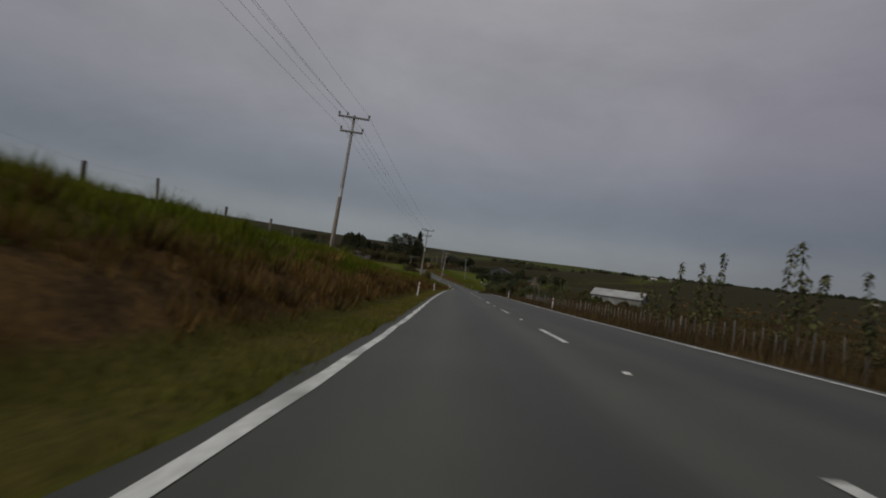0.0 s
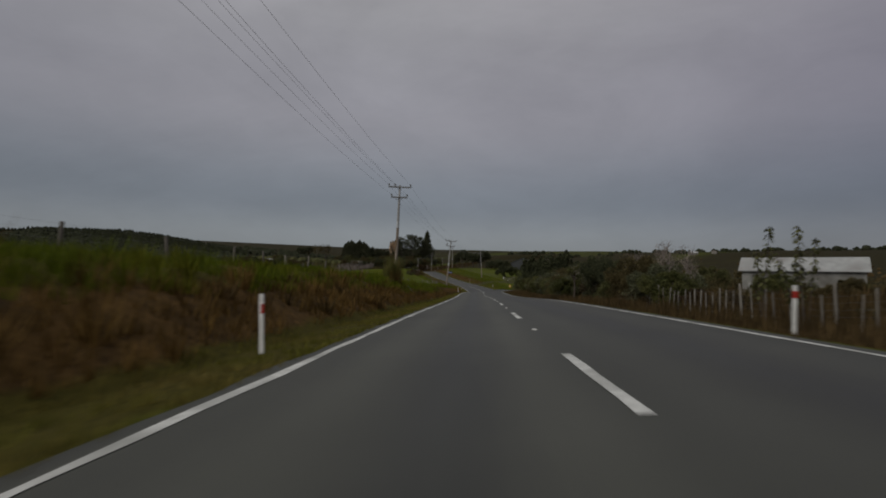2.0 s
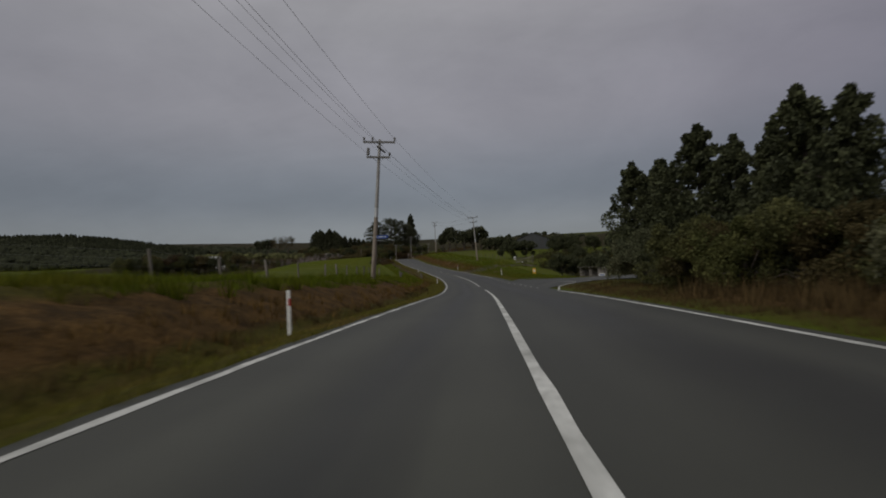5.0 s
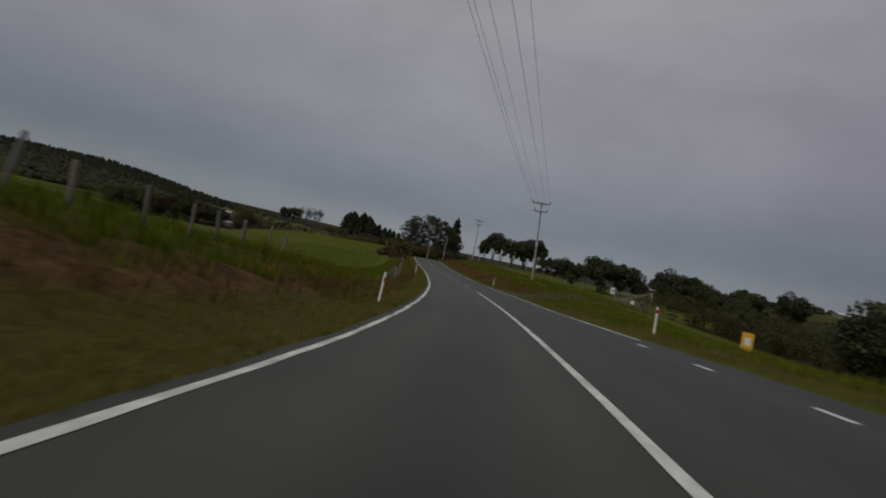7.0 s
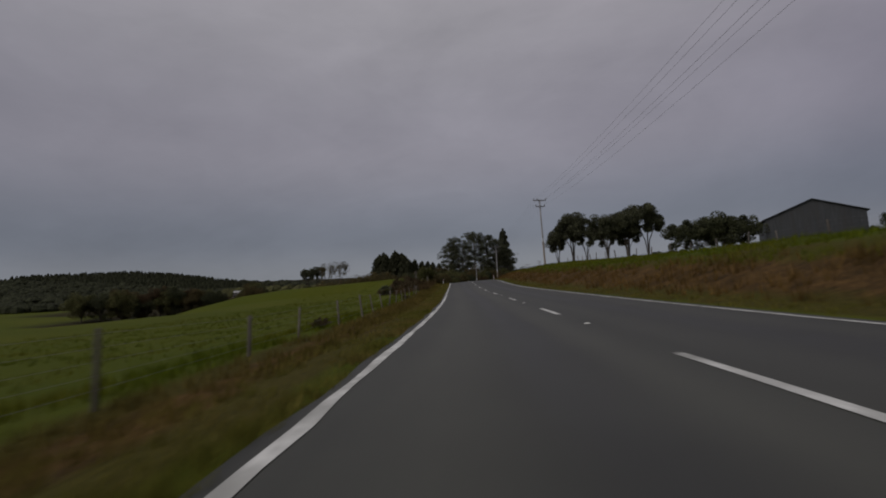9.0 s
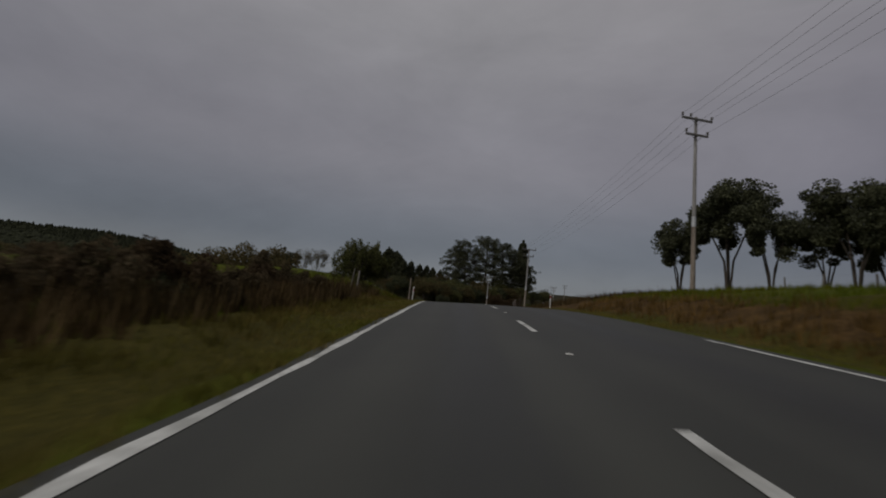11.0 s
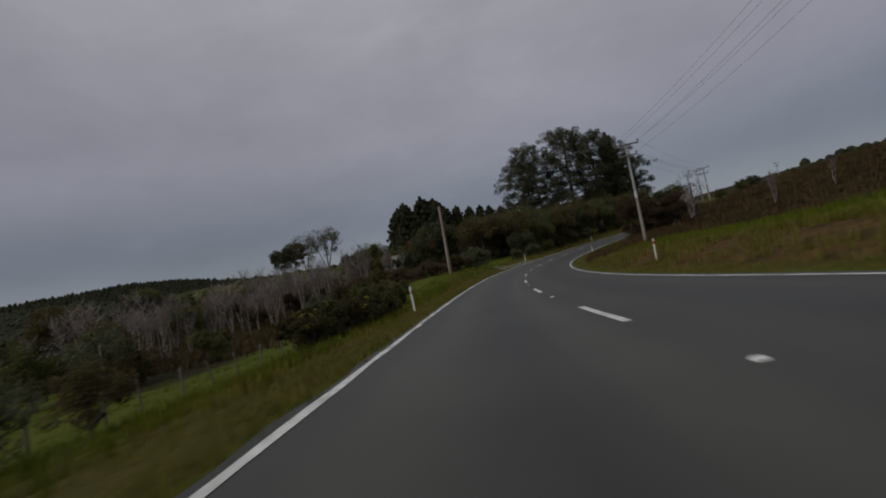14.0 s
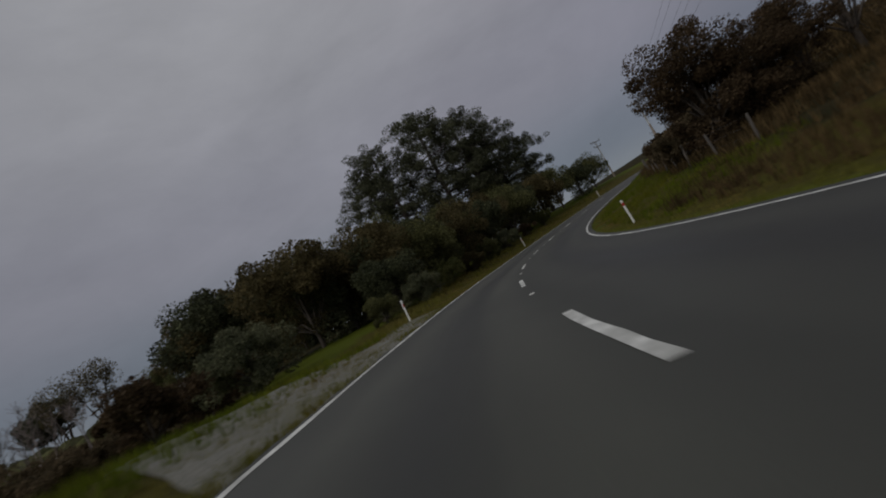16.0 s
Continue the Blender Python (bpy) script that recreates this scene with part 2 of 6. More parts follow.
    link(op("MULTIPLY", v, 1.00), col.inputs[0])
    link(op("MULTIPLY", v, 1.01), col.inputs[1])
    link(op("MULTIPLY", v, 0.81), col.inputs[2])
    link(col.outputs[0], bsdf.inputs["Base Color"])
    link(op("MULTIPLY_ADD", oil, -0.10, op("MULTIPLY_ADD", grain, 0.15, 0.58)), bsdf.inputs["Roughness"])
    bp = node("ShaderNodeBump")
    bp.inputs["Strength"].default_value, bp.inputs["Distance"].default_value = 0.35, 0.006
    link(grain, bp.inputs["Height"])
    link(bp.outputs[0], bsdf.inputs["Normal"])
    return m


def ground_material():
    """Pasture, rough verge and dry bank, mixed by two cover values stored with the sheet and broken up by noise."""
    m, nt, bsdf, node, link = tree_of("pasture_ground")
    co = node("ShaderNodeTexCoord")

    def noise_at(scale, detail=5.0):
        n = node("ShaderNodeTexNoise")
        n.inputs["Scale"].default_value, n.inputs["Detail"].default_value, n.inputs["Roughness"].default_value = scale, detail, 0.65
        link(co.outputs["Object"], n.inputs["Vector"])
        return n.outputs[0]

    def ramp(fac, *stops):
        r = node("ShaderNodeValToRGB")
        for k, (p, c) in enumerate(stops):
            e = r.color_ramp.elements[k] if k < 2 else r.color_ramp.elements.new(p)
            e.position, e.color = p, (*c, 1)
        link(fac, r.inputs[0])
        return r.outputs[0]

    def mix(fac, a, b):
        n = node("ShaderNodeMixRGB")
        link(fac, n.inputs[0])
        link(a, n.inputs[1])
        link(b, n.inputs[2])
        return n.outputs[0]

    def cover(name, jitter):
        at = node("ShaderNodeAttribute")
        at.attribute_name = name
        a = node("ShaderNodeMath")
        a.operation = "MULTIPLY_ADD"
        link(jitter, a.inputs[0])
        a.inputs[1].default_value = 0.9
        link(at.outputs["Fac"], a.inputs[2])
        r = node("ShaderNodeMapRange")
        r.inputs["From Min"].default_value, r.inputs["From Max"].default_value = 0.78, 1.12
        link(a.outputs[0], r.inputs[0])
        return r.outputs[0]

    big, mid, fine = noise_at(0.03), noise_at(0.5), noise_at(9.0)
    green = mix(mid, ramp(fine, (0.3, (0.040, 0.053, 0.005)), (0.7, (0.079, 0.095, 0.008))), ramp(big, (0.35, (0.052, 0.069, 0.006)), (0.65, (0.090, 0.094, 0.011))))
    lump = noise_at(1.3)
    rough = mix(lump, ramp(fine, (0.3, (0.026, 0.026, 0.006)), (0.72, (0.074, 0.060, 0.013))), ramp(fine, (0.3, (0.039, 0.036, 0.007)), (0.72, (0.100, 0.082, 0.016))))
    dry = mix(ramp(lump, (0.36, (0, 0, 0)), (0.64, (1, 1, 1))), ramp(fine, (0.3, (0.022, 0.014, 0.007)), (0.75, (0.069, 0.043, 0.017))), ramp(fine, (0.3, (0.060, 0.035, 0.012)), (0.75, (0.168, 0.096, 0.035))))
    scrub = ramp(mid, (0.35, (0.017, 0.018, 0.006)), (0.7, (0.038, 0.027, 0.011)))
    out = mix(cover("rough", mid), green, rough)
    out = mix(cover("dry", mid), out, dry)
    out = mix(cover("scrub", big), out, scrub)
    link(out, bsdf.inputs["Base Color"])
    bsdf.inputs["Roughness"].default_value = 0.95
    bsdf.inputs["Specular IOR Level"].default_value = 0.08
    bp = node("ShaderNodeBump")
    bp.inputs["Strength"].default_value, bp.inputs["Distance"].default_value = 0.6, 0.12
    link(fine, bp.inputs["Height"])
    link(bp.outputs[0], bsdf.inputs["Normal"])
    return m


M_ROAD, M_GROUND = asphalt_material(), ground_material()
M_PAINT = surface("road_paint", (0.42, 0.42, 0.40), (0.72, 0.72, 0.69), 9, (0.30, 0.30, 0.28), 1.3, rough=0.7, bump=0.1, bscale=120)
M_PLASTIC = surface("white_plastic", (0.62, 0.62, 0.60), (0.78, 0.78, 0.76), 5, (0.45, 0.43, 0.38), 2.0, rough=0.5, bump=0.02)
M_RED = surface("red_reflector", (0.30, 0.018, 0.014), (0.42, 0.03, 0.02), 8, rough=0.4, bump=0)
M_BLACK = surface("dark_rubber", (0.02, 0.02, 0.02), (0.04, 0.04, 0.04), 8, rough=0.7, bump=0)
M_GRAVEL = surface("gravel", (0.09, 0.09, 0.075), (0.21, 0.20, 0.17), 14, (0.12, 0.115, 0.085), 0.6, bump=0.5, bscale=40)
M_DIRT = surface("brown_gravel", (0.033, 0.022, 0.017), (0.075, 0.052, 0.040), 12, (0.044, 0.030, 0.022), 0.6, bump=0.5, bscale=40)
M_POLE = surface("weathered_pole", (0.176, 0.141, 0.112), (0.352, 0.299, 0.248), 4, (0.123, 0.094, 0.074), 0.7, stretch=(6, 6, 0.5), bump=0.25, vary="object", spread=0.12)
M_POLE_TOP = surface("grey_pole", (0.22, 0.21, 0.20), (0.34, 0.33, 0.32), 4, (0.15, 0.14, 0.13), 0.8, stretch=(6, 6, 0.5), bump=0.2)
M_SLEEVE = surface("metal_sleeve", (0.42, 0.43, 0.44), (0.55, 0.56, 0.57), 3, rough=0.45, metal=0.3, bump=0.05)
M_ARM = surface("hardwood_arm", (0.10, 0.095, 0.09), (0.19, 0.18, 0.17), 6, stretch=(1, 6, 6), bump=0.2)
M_GLAZE = surface("insulator_glaze", (0.10, 0.09, 0.085), (0.17, 0.16, 0.15), 6, rough=0.25, bump=0)
M_WIRE = surface("wire_metal", (0.10, 0.10, 0.105), (0.16, 0.16, 0.165), 6, rough=0.6, bump=0)
M_LINE = surface("weathered_cable", (0.20, 0.20, 0.205), (0.27, 0.27, 0.275), 6, rough=0.7, bump=0)
M_POST = surface("grey_fence_wood", (0.068, 0.058, 0.048), (0.177, 0.156, 0.136), 5, (0.048, 0.041, 0.034), 1.2, stretch=(6, 6, 0.7), bump=0.3, vary="object", spread=0.35)
M_PALE_POST = surface("pale_fence_wood", (0.123, 0.112, 0.095), (0.236, 0.219, 0.191), 5, (0.079, 0.067, 0.056), 1.2, stretch=(6, 6, 0.7), bump=0.3, vary="object", spread=0.3)
M_PLANK = surface("weathered_plank", (0.13, 0.115, 0.10), (0.34, 0.31, 0.28), 4, (0.09, 0.08, 0.07), 0.9, stretch=(1.2, 6, 6), bump=0.3, vary="object", spread=0.3)
M_BARK = surface("bark", (0.045, 0.035, 0.026), (0.12, 0.095, 0.075), 3, (0.03, 0.025, 0.02), 0.8, stretch=(4, 4, 0.8), bump=0.5)
M_PALE_BARK = surface("pale_bark", (0.172, 0.140, 0.121), (0.328, 0.281, 0.250), 4, (0.078, 0.062, 0.055), 0.9, stretch=(4, 4, 0.8), bump=0.3, vary="object", spread=0.3)
M_PINE = surface("pine_needles", (0.050, 0.054, 0.034), (0.111, 0.115, 0.062), 0.8, rough=0.75, bump=0, vary="island", spread=0.5, through_light=0.22)
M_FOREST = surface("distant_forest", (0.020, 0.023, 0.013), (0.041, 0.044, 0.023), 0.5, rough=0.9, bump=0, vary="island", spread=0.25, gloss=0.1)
M_CYPRESS = surface("conifer_leaves", (0.043, 0.048, 0.028), (0.091, 0.098, 0.047), 0.8, rough=0.75, bump=0, vary="island", spread=0.5, through_light=0.28)
M_LEAF = surface("broad_leaves", (0.073, 0.077, 0.032), (0.153, 0.149, 0.058), 0.7, rough=0.7, bump=0, vary="island", spread=0.5, through_light=0.42)
M_OLIVE = surface("olive_leaves", (0.063, 0.072, 0.025), (0.144, 0.140, 0.050), 0.7, rough=0.75, bump=0, vary="island", spread=0.5, through_light=0.42)
M_GUM = surface("gum_leaves", (0.071, 0.081, 0.046), (0.174, 0.171, 0.097), 0.7, rough=0.7, bump=0, vary="island", spread=0.5, through_light=0.42)
M_DULL = surface("dull_bush_leaves", (0.067, 0.057, 0.026), (0.145, 0.114, 0.051), 0.7, rough=0.75, bump=0, vary="island", spread=0.5, through_light=0.42)
M_RUSSET = surface("russet_leaves", (0.050, 0.035, 0.020), (0.104, 0.069, 0.038), 0.7, rough=0.8, bump=0, vary="island", spread=0.5, through_light=0.40)
M_TWIG = surface("scrub_twigs", (0.065, 0.052, 0.029), (0.151, 0.111, 0.065), 0.9, rough=0.9, bump=0, vary="island", spread=0.5, through_light=0.40)
M_GORSE_LEAF = surface("gorse_spines", (0.040, 0.040, 0.018), (0.090, 0.078, 0.034), 0.8, rough=0.85, bump=0, vary="island", spread=0.5, through_light=0.40)
M_GORSE = surface("gorse_flower", (0.50, 0.36, 0.02), (0.66, 0.50, 0.04), 2, rough=0.7, bump=0)
M_BLADE = surface("green_grass", (0.058, 0.082, 0.004), (0.116, 0.143, 0.009), 0.8, (0.120, 0.113, 0.012), 0.25, rough=0.8, bump=0, vary="island", spread=0.45, through_light=0.25)
M_MOWN = surface("yellowed_grass", (0.092, 0.094, 0.014), (0.162, 0.149, 0.031), 0.8, (0.176, 0.131, 0.042), 0.35, rough=0.85, bump=0, vary="island", spread=0.4, through_light=0.25)
M_STRAW = surface("dry_grass", (0.090, 0.052, 0.015), (0.215, 0.132, 0.042), 0.8, (0.078, 0.049, 0.014), 0.3, rough=0.9, bump=0, vary="island", spread=0.5, through_light=0.2)
M_HAY = surface("tan_grass", (0.085, 0.066, 0.016), (0.175, 0.130, 0.034), 0.8, (0.072, 0.064, 0.012), 0.3, rough=0.9, bump=0, vary="island", spread=0.45, through_light=0.2)
M_WEED = surface("dead_weeds", (0.052, 0.034, 0.015), (0.114, 0.076, 0.032), 0.9, (0.038, 0.027, 0.011), 0.3, rough=0.9, bump=0, vary="island", spread=0.5, through_light=0.1)
M_PAMPAS = surface("pampas_blades", (0.085, 0.092, 0.022), (0.175, 0.165, 0.055), 1.5, (0.19, 0.15, 0.06), 0.6, rough=0.8, bump=0, vary="island", spread=0.4, through_light=0.3)
M_PLUME = surface("pampas_plume", (0.46, 0.32, 0.20), (0.66, 0.50, 0.35), 3, rough=0.95, bump=0, vary="island", spread=0.25, through_light=0.3)
M_ROOF_WHITE = surface("pale_roof", (0.50, 0.50, 0.49), (0.66, 0.66, 0.65), 0.8, (0.38, 0.37, 0.35), 0.3, rough=0.5, bump=0.05)
M_WALL_PALE = surface("pale_wall", (0.36, 0.35, 0.33), (0.50, 0.49, 0.46), 0.9, (0.26, 0.24, 0.21), 0.3, bump=0.1)
M_STEEL_DARK = surface("dark_sheet_steel", (0.024, 0.027, 0.030), (0.046, 0.050, 0.054), 0.8, (0.032, 0.032, 0.032), 0.25, rough=0.5, bump=0.05, stretch=(6, 6, 0.6))
M_SHED = surface("faded_sheet", (0.17, 0.17, 0.155), (0.30, 0.295, 0.27), 0.9, (0.11, 0.10, 0.085), 0.4, rough=0.7, bump=0.1)
M_SHED_ROOF = surface("faded_roof", (0.27, 0.275, 0.27), (0.40, 0.405, 0.40), 0.8, (0.20, 0.19, 0.18), 0.4, rough=0.6, bump=0.05)
M_ROOF_RED = surface("rusty_roof", (0.16, 0.07, 0.05), (0.26, 0.13, 0.10), 0.8, bump=0.05)
M_GLASS_DARK = surface("dark_pane", (0.02, 0.022, 0.025), (0.03, 0.032, 0.036), 3, rough=0.12, bump=0)
M_BLUE = surface("blue_sign", (0.012, 0.045, 0.20), (0.02, 0.07, 0.28), 3, rough=0.45, bump=0)
M_YELLOW = surface("yellow_sign", (0.55, 0.30, 0.015), (0.68, 0.40, 0.03), 4, rough=0.5, bump=0)
M_WHITE = surface("white_board", (0.600, 0.600, 0.590), (0.740, 0.740, 0.730), 4, (0.450, 0.450, 0.430), 1.0, rough=0.5, bump=0)


# ---- mesh helpers ----
def obj(name, verts, faces, mat, parent=None, label="", smooth=False):
    me = bpy.data.meshes.new(name)
    verts, faces = np.asarray(verts, np.float32).reshape(-1, 3), np.asarray(faces, np.int32)
    n, k = faces.shape
    me.vertices.add(len(verts))
    me.vertices.foreach_set("co", verts.ravel())
    me.loops.add(n * k)
    me.loops.foreach_set("vertex_index", faces.ravel())
    me.polygons.add(n)
    me.polygons.foreach_set("loop_start", np.arange(0, n * k, k, dtype=np.int32))
    me.polygons.foreach_set("use_smooth", np.full(n, smooth))
    me.update(calc_edges=True)
    me.materials.append(mat)
    ob = new(name, me)
    if parent:
        ob.parent = parent
    return tagged(ob, label)


def base_at(name, place, label, category, group="", turn=0.0):
    e = new(name)
    e.matrix_world = pose(*place, 0, 0, turn)
    return tagged(e, label, category, group)


def box(lo, hi, bevel=0.0):
    """A box with its vertical and top edges taken off: verts and quads."""
    (x0, y0, z0), (x1, y1, z1), b = lo, hi, bevel
    ring = [(x0 + b, y0), (x1 - b, y0), (x1, y0 + b), (x1, y1 - b), (x1 - b, y1), (x0 + b, y1), (x0, y1 - b), (x0, y0 + b)] if b else [(x0, y0), (x1, y0), (x1, y1), (x0, y1)]
    n = len(ring)
    cx, cy = (x0 + x1) / 2, (y0 + y1) / 2
    v = [(x, y, z0) for x, y in ring] + [(x, y, z1 - b) for x, y in ring] + [(x + b * np.sign(cx - x), y + b * np.sign(cy - y), z1) for x, y in ring]
    f = [(r * n + i, r * n + (i + 1) % n, (r + 1) * n + (i + 1) % n, (r + 1) * n + i) for r in (0, 1) for i in range(n)]
    if n == 8:
        f += [(16, 17, 18, 19), (16, 19, 20, 23), (20, 21, 22, 23), (0, 3, 2, 1), (0, 7, 4, 3), (4, 7, 6, 5)]
    else:
        f += [(8, 9, 10, 11), (0, 3, 2, 1)]
    return np.array(v, float), np.array(f)


def tubes(runs, sides=6):
    """Tapered tubes along runs of (points, radii)."""
    vs, fs, o = [], [], 0
    ang = np.arange(sides) * 2 * np.pi / sides
    for pts, rad in runs:
        pts, rad = np.asarray(pts, float), np.asarray(rad, float)
        dirs = np.gradient(pts, axis=0)
        dirs /= np.linalg.norm(dirs, axis=1)[:, None] + 1e-9
        ref = np.where(np.abs(dirs[:, 2:3]) > 0.9, [[1.0, 0, 0]], [[0, 0, 1.0]])
        u = np.cross(dirs, ref)
        u /= np.linalg.norm(u, axis=1)[:, None] + 1e-9
        w = np.cross(dirs, u)
        ring = pts[:, None] + rad[:, None, None] * (np.cos(ang)[None, :, None] * u[:, None] + np.sin(ang)[None, :, None] * w[:, None])
        vs.append(ring.reshape(-1, 3))
        n = len(pts)
        i, j = np.meshgrid(np.arange(n - 1), np.arange(sides), indexing="ij")
        a, b = o + i * sides + j, o + i * sides + (j + 1) % sides
        fs.append(np.stack([a, b, b + sides, a + sides], -1).reshape(-1, 4))
        o += n * sides
    return np.concatenate(vs), np.concatenate(fs)


def leaves(rng, centres, radii, per, size, flat=0.75, droop=0.0, aspect=0.55):
    """Small leaf quads scattered through balls round the given centres, denser to the outside."""
    c, r = np.repeat(np.asarray(centres, float), per, 0), np.repeat(np.asarray(radii, float), per)
    n = len(c)
    d = rng.normal(size=(n, 3))
    d /= np.linalg.norm(d, axis=1)[:, None]
    p = c + d * (r * rng.uniform(0.25, 1.0, n) ** 0.5)[:, None] * [1, 1, flat]
    a = rng.normal(size=(n, 3)) + d * 0.6
    a[:, 2] -= droop
    a /= np.linalg.norm(a, axis=1)[:, None]
    b = np.cross(a, rng.normal(size=(n, 3)))
    b /= np.linalg.norm(b, axis=1)[:, None] + 1e-9
    s = size * rng.uniform(0.6, 1.3, n)[:, None]
    v = np.stack([p - a * s, p + b * s * aspect, p + a * s, p - b * s * aspect], 1).reshape(-1, 3)
    return v, np.arange(4 * n).reshape(-1, 4)


def tufts(rng, base, height, blades, spread=0.10, lean=0.5, width=0.012):
    """Grass tufts: thin tapering blades that lean out from each root."""
    n = len(base)
    b = np.repeat(base, blades, 0)
    h = np.repeat(height, blades) * rng.uniform(0.55, 1.15, n * blades)
    az = rng.uniform(0, 2 * np.pi, n * blades)
    out = np.stack([np.cos(az), np.sin(az), 0 * az], 1)
    root = b + out * (rng.uniform(0, spread, n * blades))[:, None]
    tip = root + out * (h * lean * rng.uniform(0.2, 1.0, n * blades))[:, None] + np.stack([0 * h, 0 * h, h], 1)
    side = np.stack([-np.sin(az), np.cos(az), 0 * az], 1) * (width * (0.6 + h))[:, None]
    root[:, 2] -= 0.05
    v = np.stack([root - side, root + side, tip], 1).reshape(-1, 3)
    return v, np.arange(3 * n * blades).reshape(-1, 3)


# ---- lie of the land ----
ACROSS = np.array([5.2, 6.6, 8.6, 13, 25, 60])
LEFT_LAND = {-60: (-.42, .5, 1.5, 2.0, 2.2, 2.0), 0: (-.42, .5, 1.5, 1.9, 2.2, 2.0), 30: (-.42, .5, 1.5, 2.1, 2.2, 1.5), 46: (-.42, .4, 1.1, 1.4, 1.4, .5),
             75: (-.42, .4, 1.3, 1.6, 1.6, .8), 95: (-.42, .5, 1.4, 1.7, 1.5, .4), 110: (-.42, .3, 1.2, 1.6, 1.3, 0), 125: (-.42, .2, 1.0, 1.3, 1.0, -.5),
             150: (-.42, .2, 1.0, 1.2, 1.0, 0), 165: (-.42, .2, .9, 1.1, 1.1, .3), 175: (-.2, .3, 1.2, 1.5, 1.5, 1.0), 190: (-.2, .2, .9, 1.35, 1.4, 1.2),
             200: (-.3, .1, .6, 1.15, 1.3, 1.3), 210: (-.4, -.1, .3, .7, .9, 1.0), 222: (-.5, -.3, -.1, .1, .2, .4), 250: (-.3, -.4, -.6, -.8, -1.0, 0),
             300: (-.2, -.3, -.6, -1.0, -1.4, -1.0), 335: (-.2, -.3, -.5, -1.0, -2.0, -2.0), 346: (-.2, 0, .3, .2, -1.0, -2.0), 352: (-.2, .35, 1.15, 1.5, 1.0, -.5),
             365: (-.2, .3, .95, 1.2, .8, -.5), 378: (-.1, 0, .1, -.2, -.5, -1.5), 400: (-.2, -.4, -.8, -1.3, -1.8, -2.0), 430: (0, -.2, -.8, -1.6, -2.2, -2.5),
             445: (.3, .3, 0, -.6, -1.6, -2.0), 456: (.4, .7, .9, 1.0, .2, -1.0), 470: (.3, .3, .4, .5, .3, 0), 490: (.3, .5, .9, 1.2, 1.5, 2.0), 640: (.2, .6, 1.2, 2.0, 3.0, 4.0)}
RIGHT_LAND = {-60: (-.2, -.3, -.4, -.6, -1.0, -1.8), 40: (-.2, -.3, -.4, -.6, -.7, -.8), 85: (-.1, -.2, -.3, -.4, .4, .9), 115: (-.1, -.2, -.3, -.4, .4, .9), 135: (0, -.1, -.1, -.2, 0, -1.0), 156: (.15, .15, .1, 0, -.5, -3.0), 166: (.28, .34, .42, .5, .4, -1.0),
              180: (.30, .36, .45, .55, .4, -1.5), 190: (.4, .4, .3, .1, -1.0, -4.5), 215: (.3, .4, .3, 0, -1.5, -5.0), 235: (.15, .3, .6, .9, .2, -3.0),
              250: (.05, .4, 1.1, 1.5, 1.2, 0), 266: (0, .5, 1.4, 1.9, 2.2, 2.0), 300: (.1, .7, 1.5, 2.0, 2.3, 2.5), 350: (.1, .55, 1.15, 1.95, 2.4, 2.7),
              364: (.05, .45, 1.0, 1.9, 2.8, 2.6), 384: (0, .4, .9, 1.6, 1.2, -1.5), 406: (-.1, .2, .7, 1.3, .5, -4.0), 430: (-.2, .15, .4, .6, 0, -3.0), 456: (-.35, -.15, 0, .3, .3, 1.0),
              475: (-.3, -.1, .3, .8, 1.6, 3.5), 500: (-.2, .2, .9, 1.5, 2.6, 4.6), 640: (0, .5, 1.5, 2.6, 4.5, 8.0)}
HILLS = ((-175, 545, 12, 45), (-228, 452, 4.5, 55), (-480, 720, 17.5, 105), (-620, 640, 6, 120), (-330, 690, 8, 80), (-900, 420, 12, 200), (190, 620, 12, 140), (360, 500, 15, 160), (60, 760, 9, 120))


def land_rise(s, d):
    """Height of the ground over the road's middle, for |d| up to 60."""
    out = np.zeros(np.broadcast(s, d).shape)
    for table, side in ((LEFT_LAND, -1), (RIGHT_LAND, 1)):
        keys = np.array(sorted(table))
        rows = np.array([table[k] for k in keys])
        cols = np.stack([np.interp(s, keys, rows[:, k]) for k in range(len(ACROSS))])
        a = np.clip(d * side, ACROSS[0], ACROSS[-1])
        i = np.clip(np.searchsorted(ACROSS, a) - 1, 0, len(ACROSS) - 2)
        u = (a - ACROSS[i]) / (ACROSS[i + 1] - ACROSS[i])
        j = np.arange(len(out))
        out = np.where(d * side > 0, cols[i, j] * (1 - u) + cols[i + 1, j] * u, out)
    return out


def far_land(x, y):
    r = np.hypot(x + 10, y - 260)
    z = 0.072 * np.maximum(0, r - 275)
    z = np.where(z > 78, 78 + 22 * np.tanh((z - 78) / 40), z)
    for hx, hy, amp, wide in HILLS:
        z = z + amp * np.exp(-((x - hx) ** 2 + (y - hy) ** 2) / (2 * wide * wide))
    return z + 3.0 * np.sin(x * 0.011 + 1.3) * np.cos(y * 0.009) * np.clip(r / 400 - 0.4, 0, 1) - 3.0


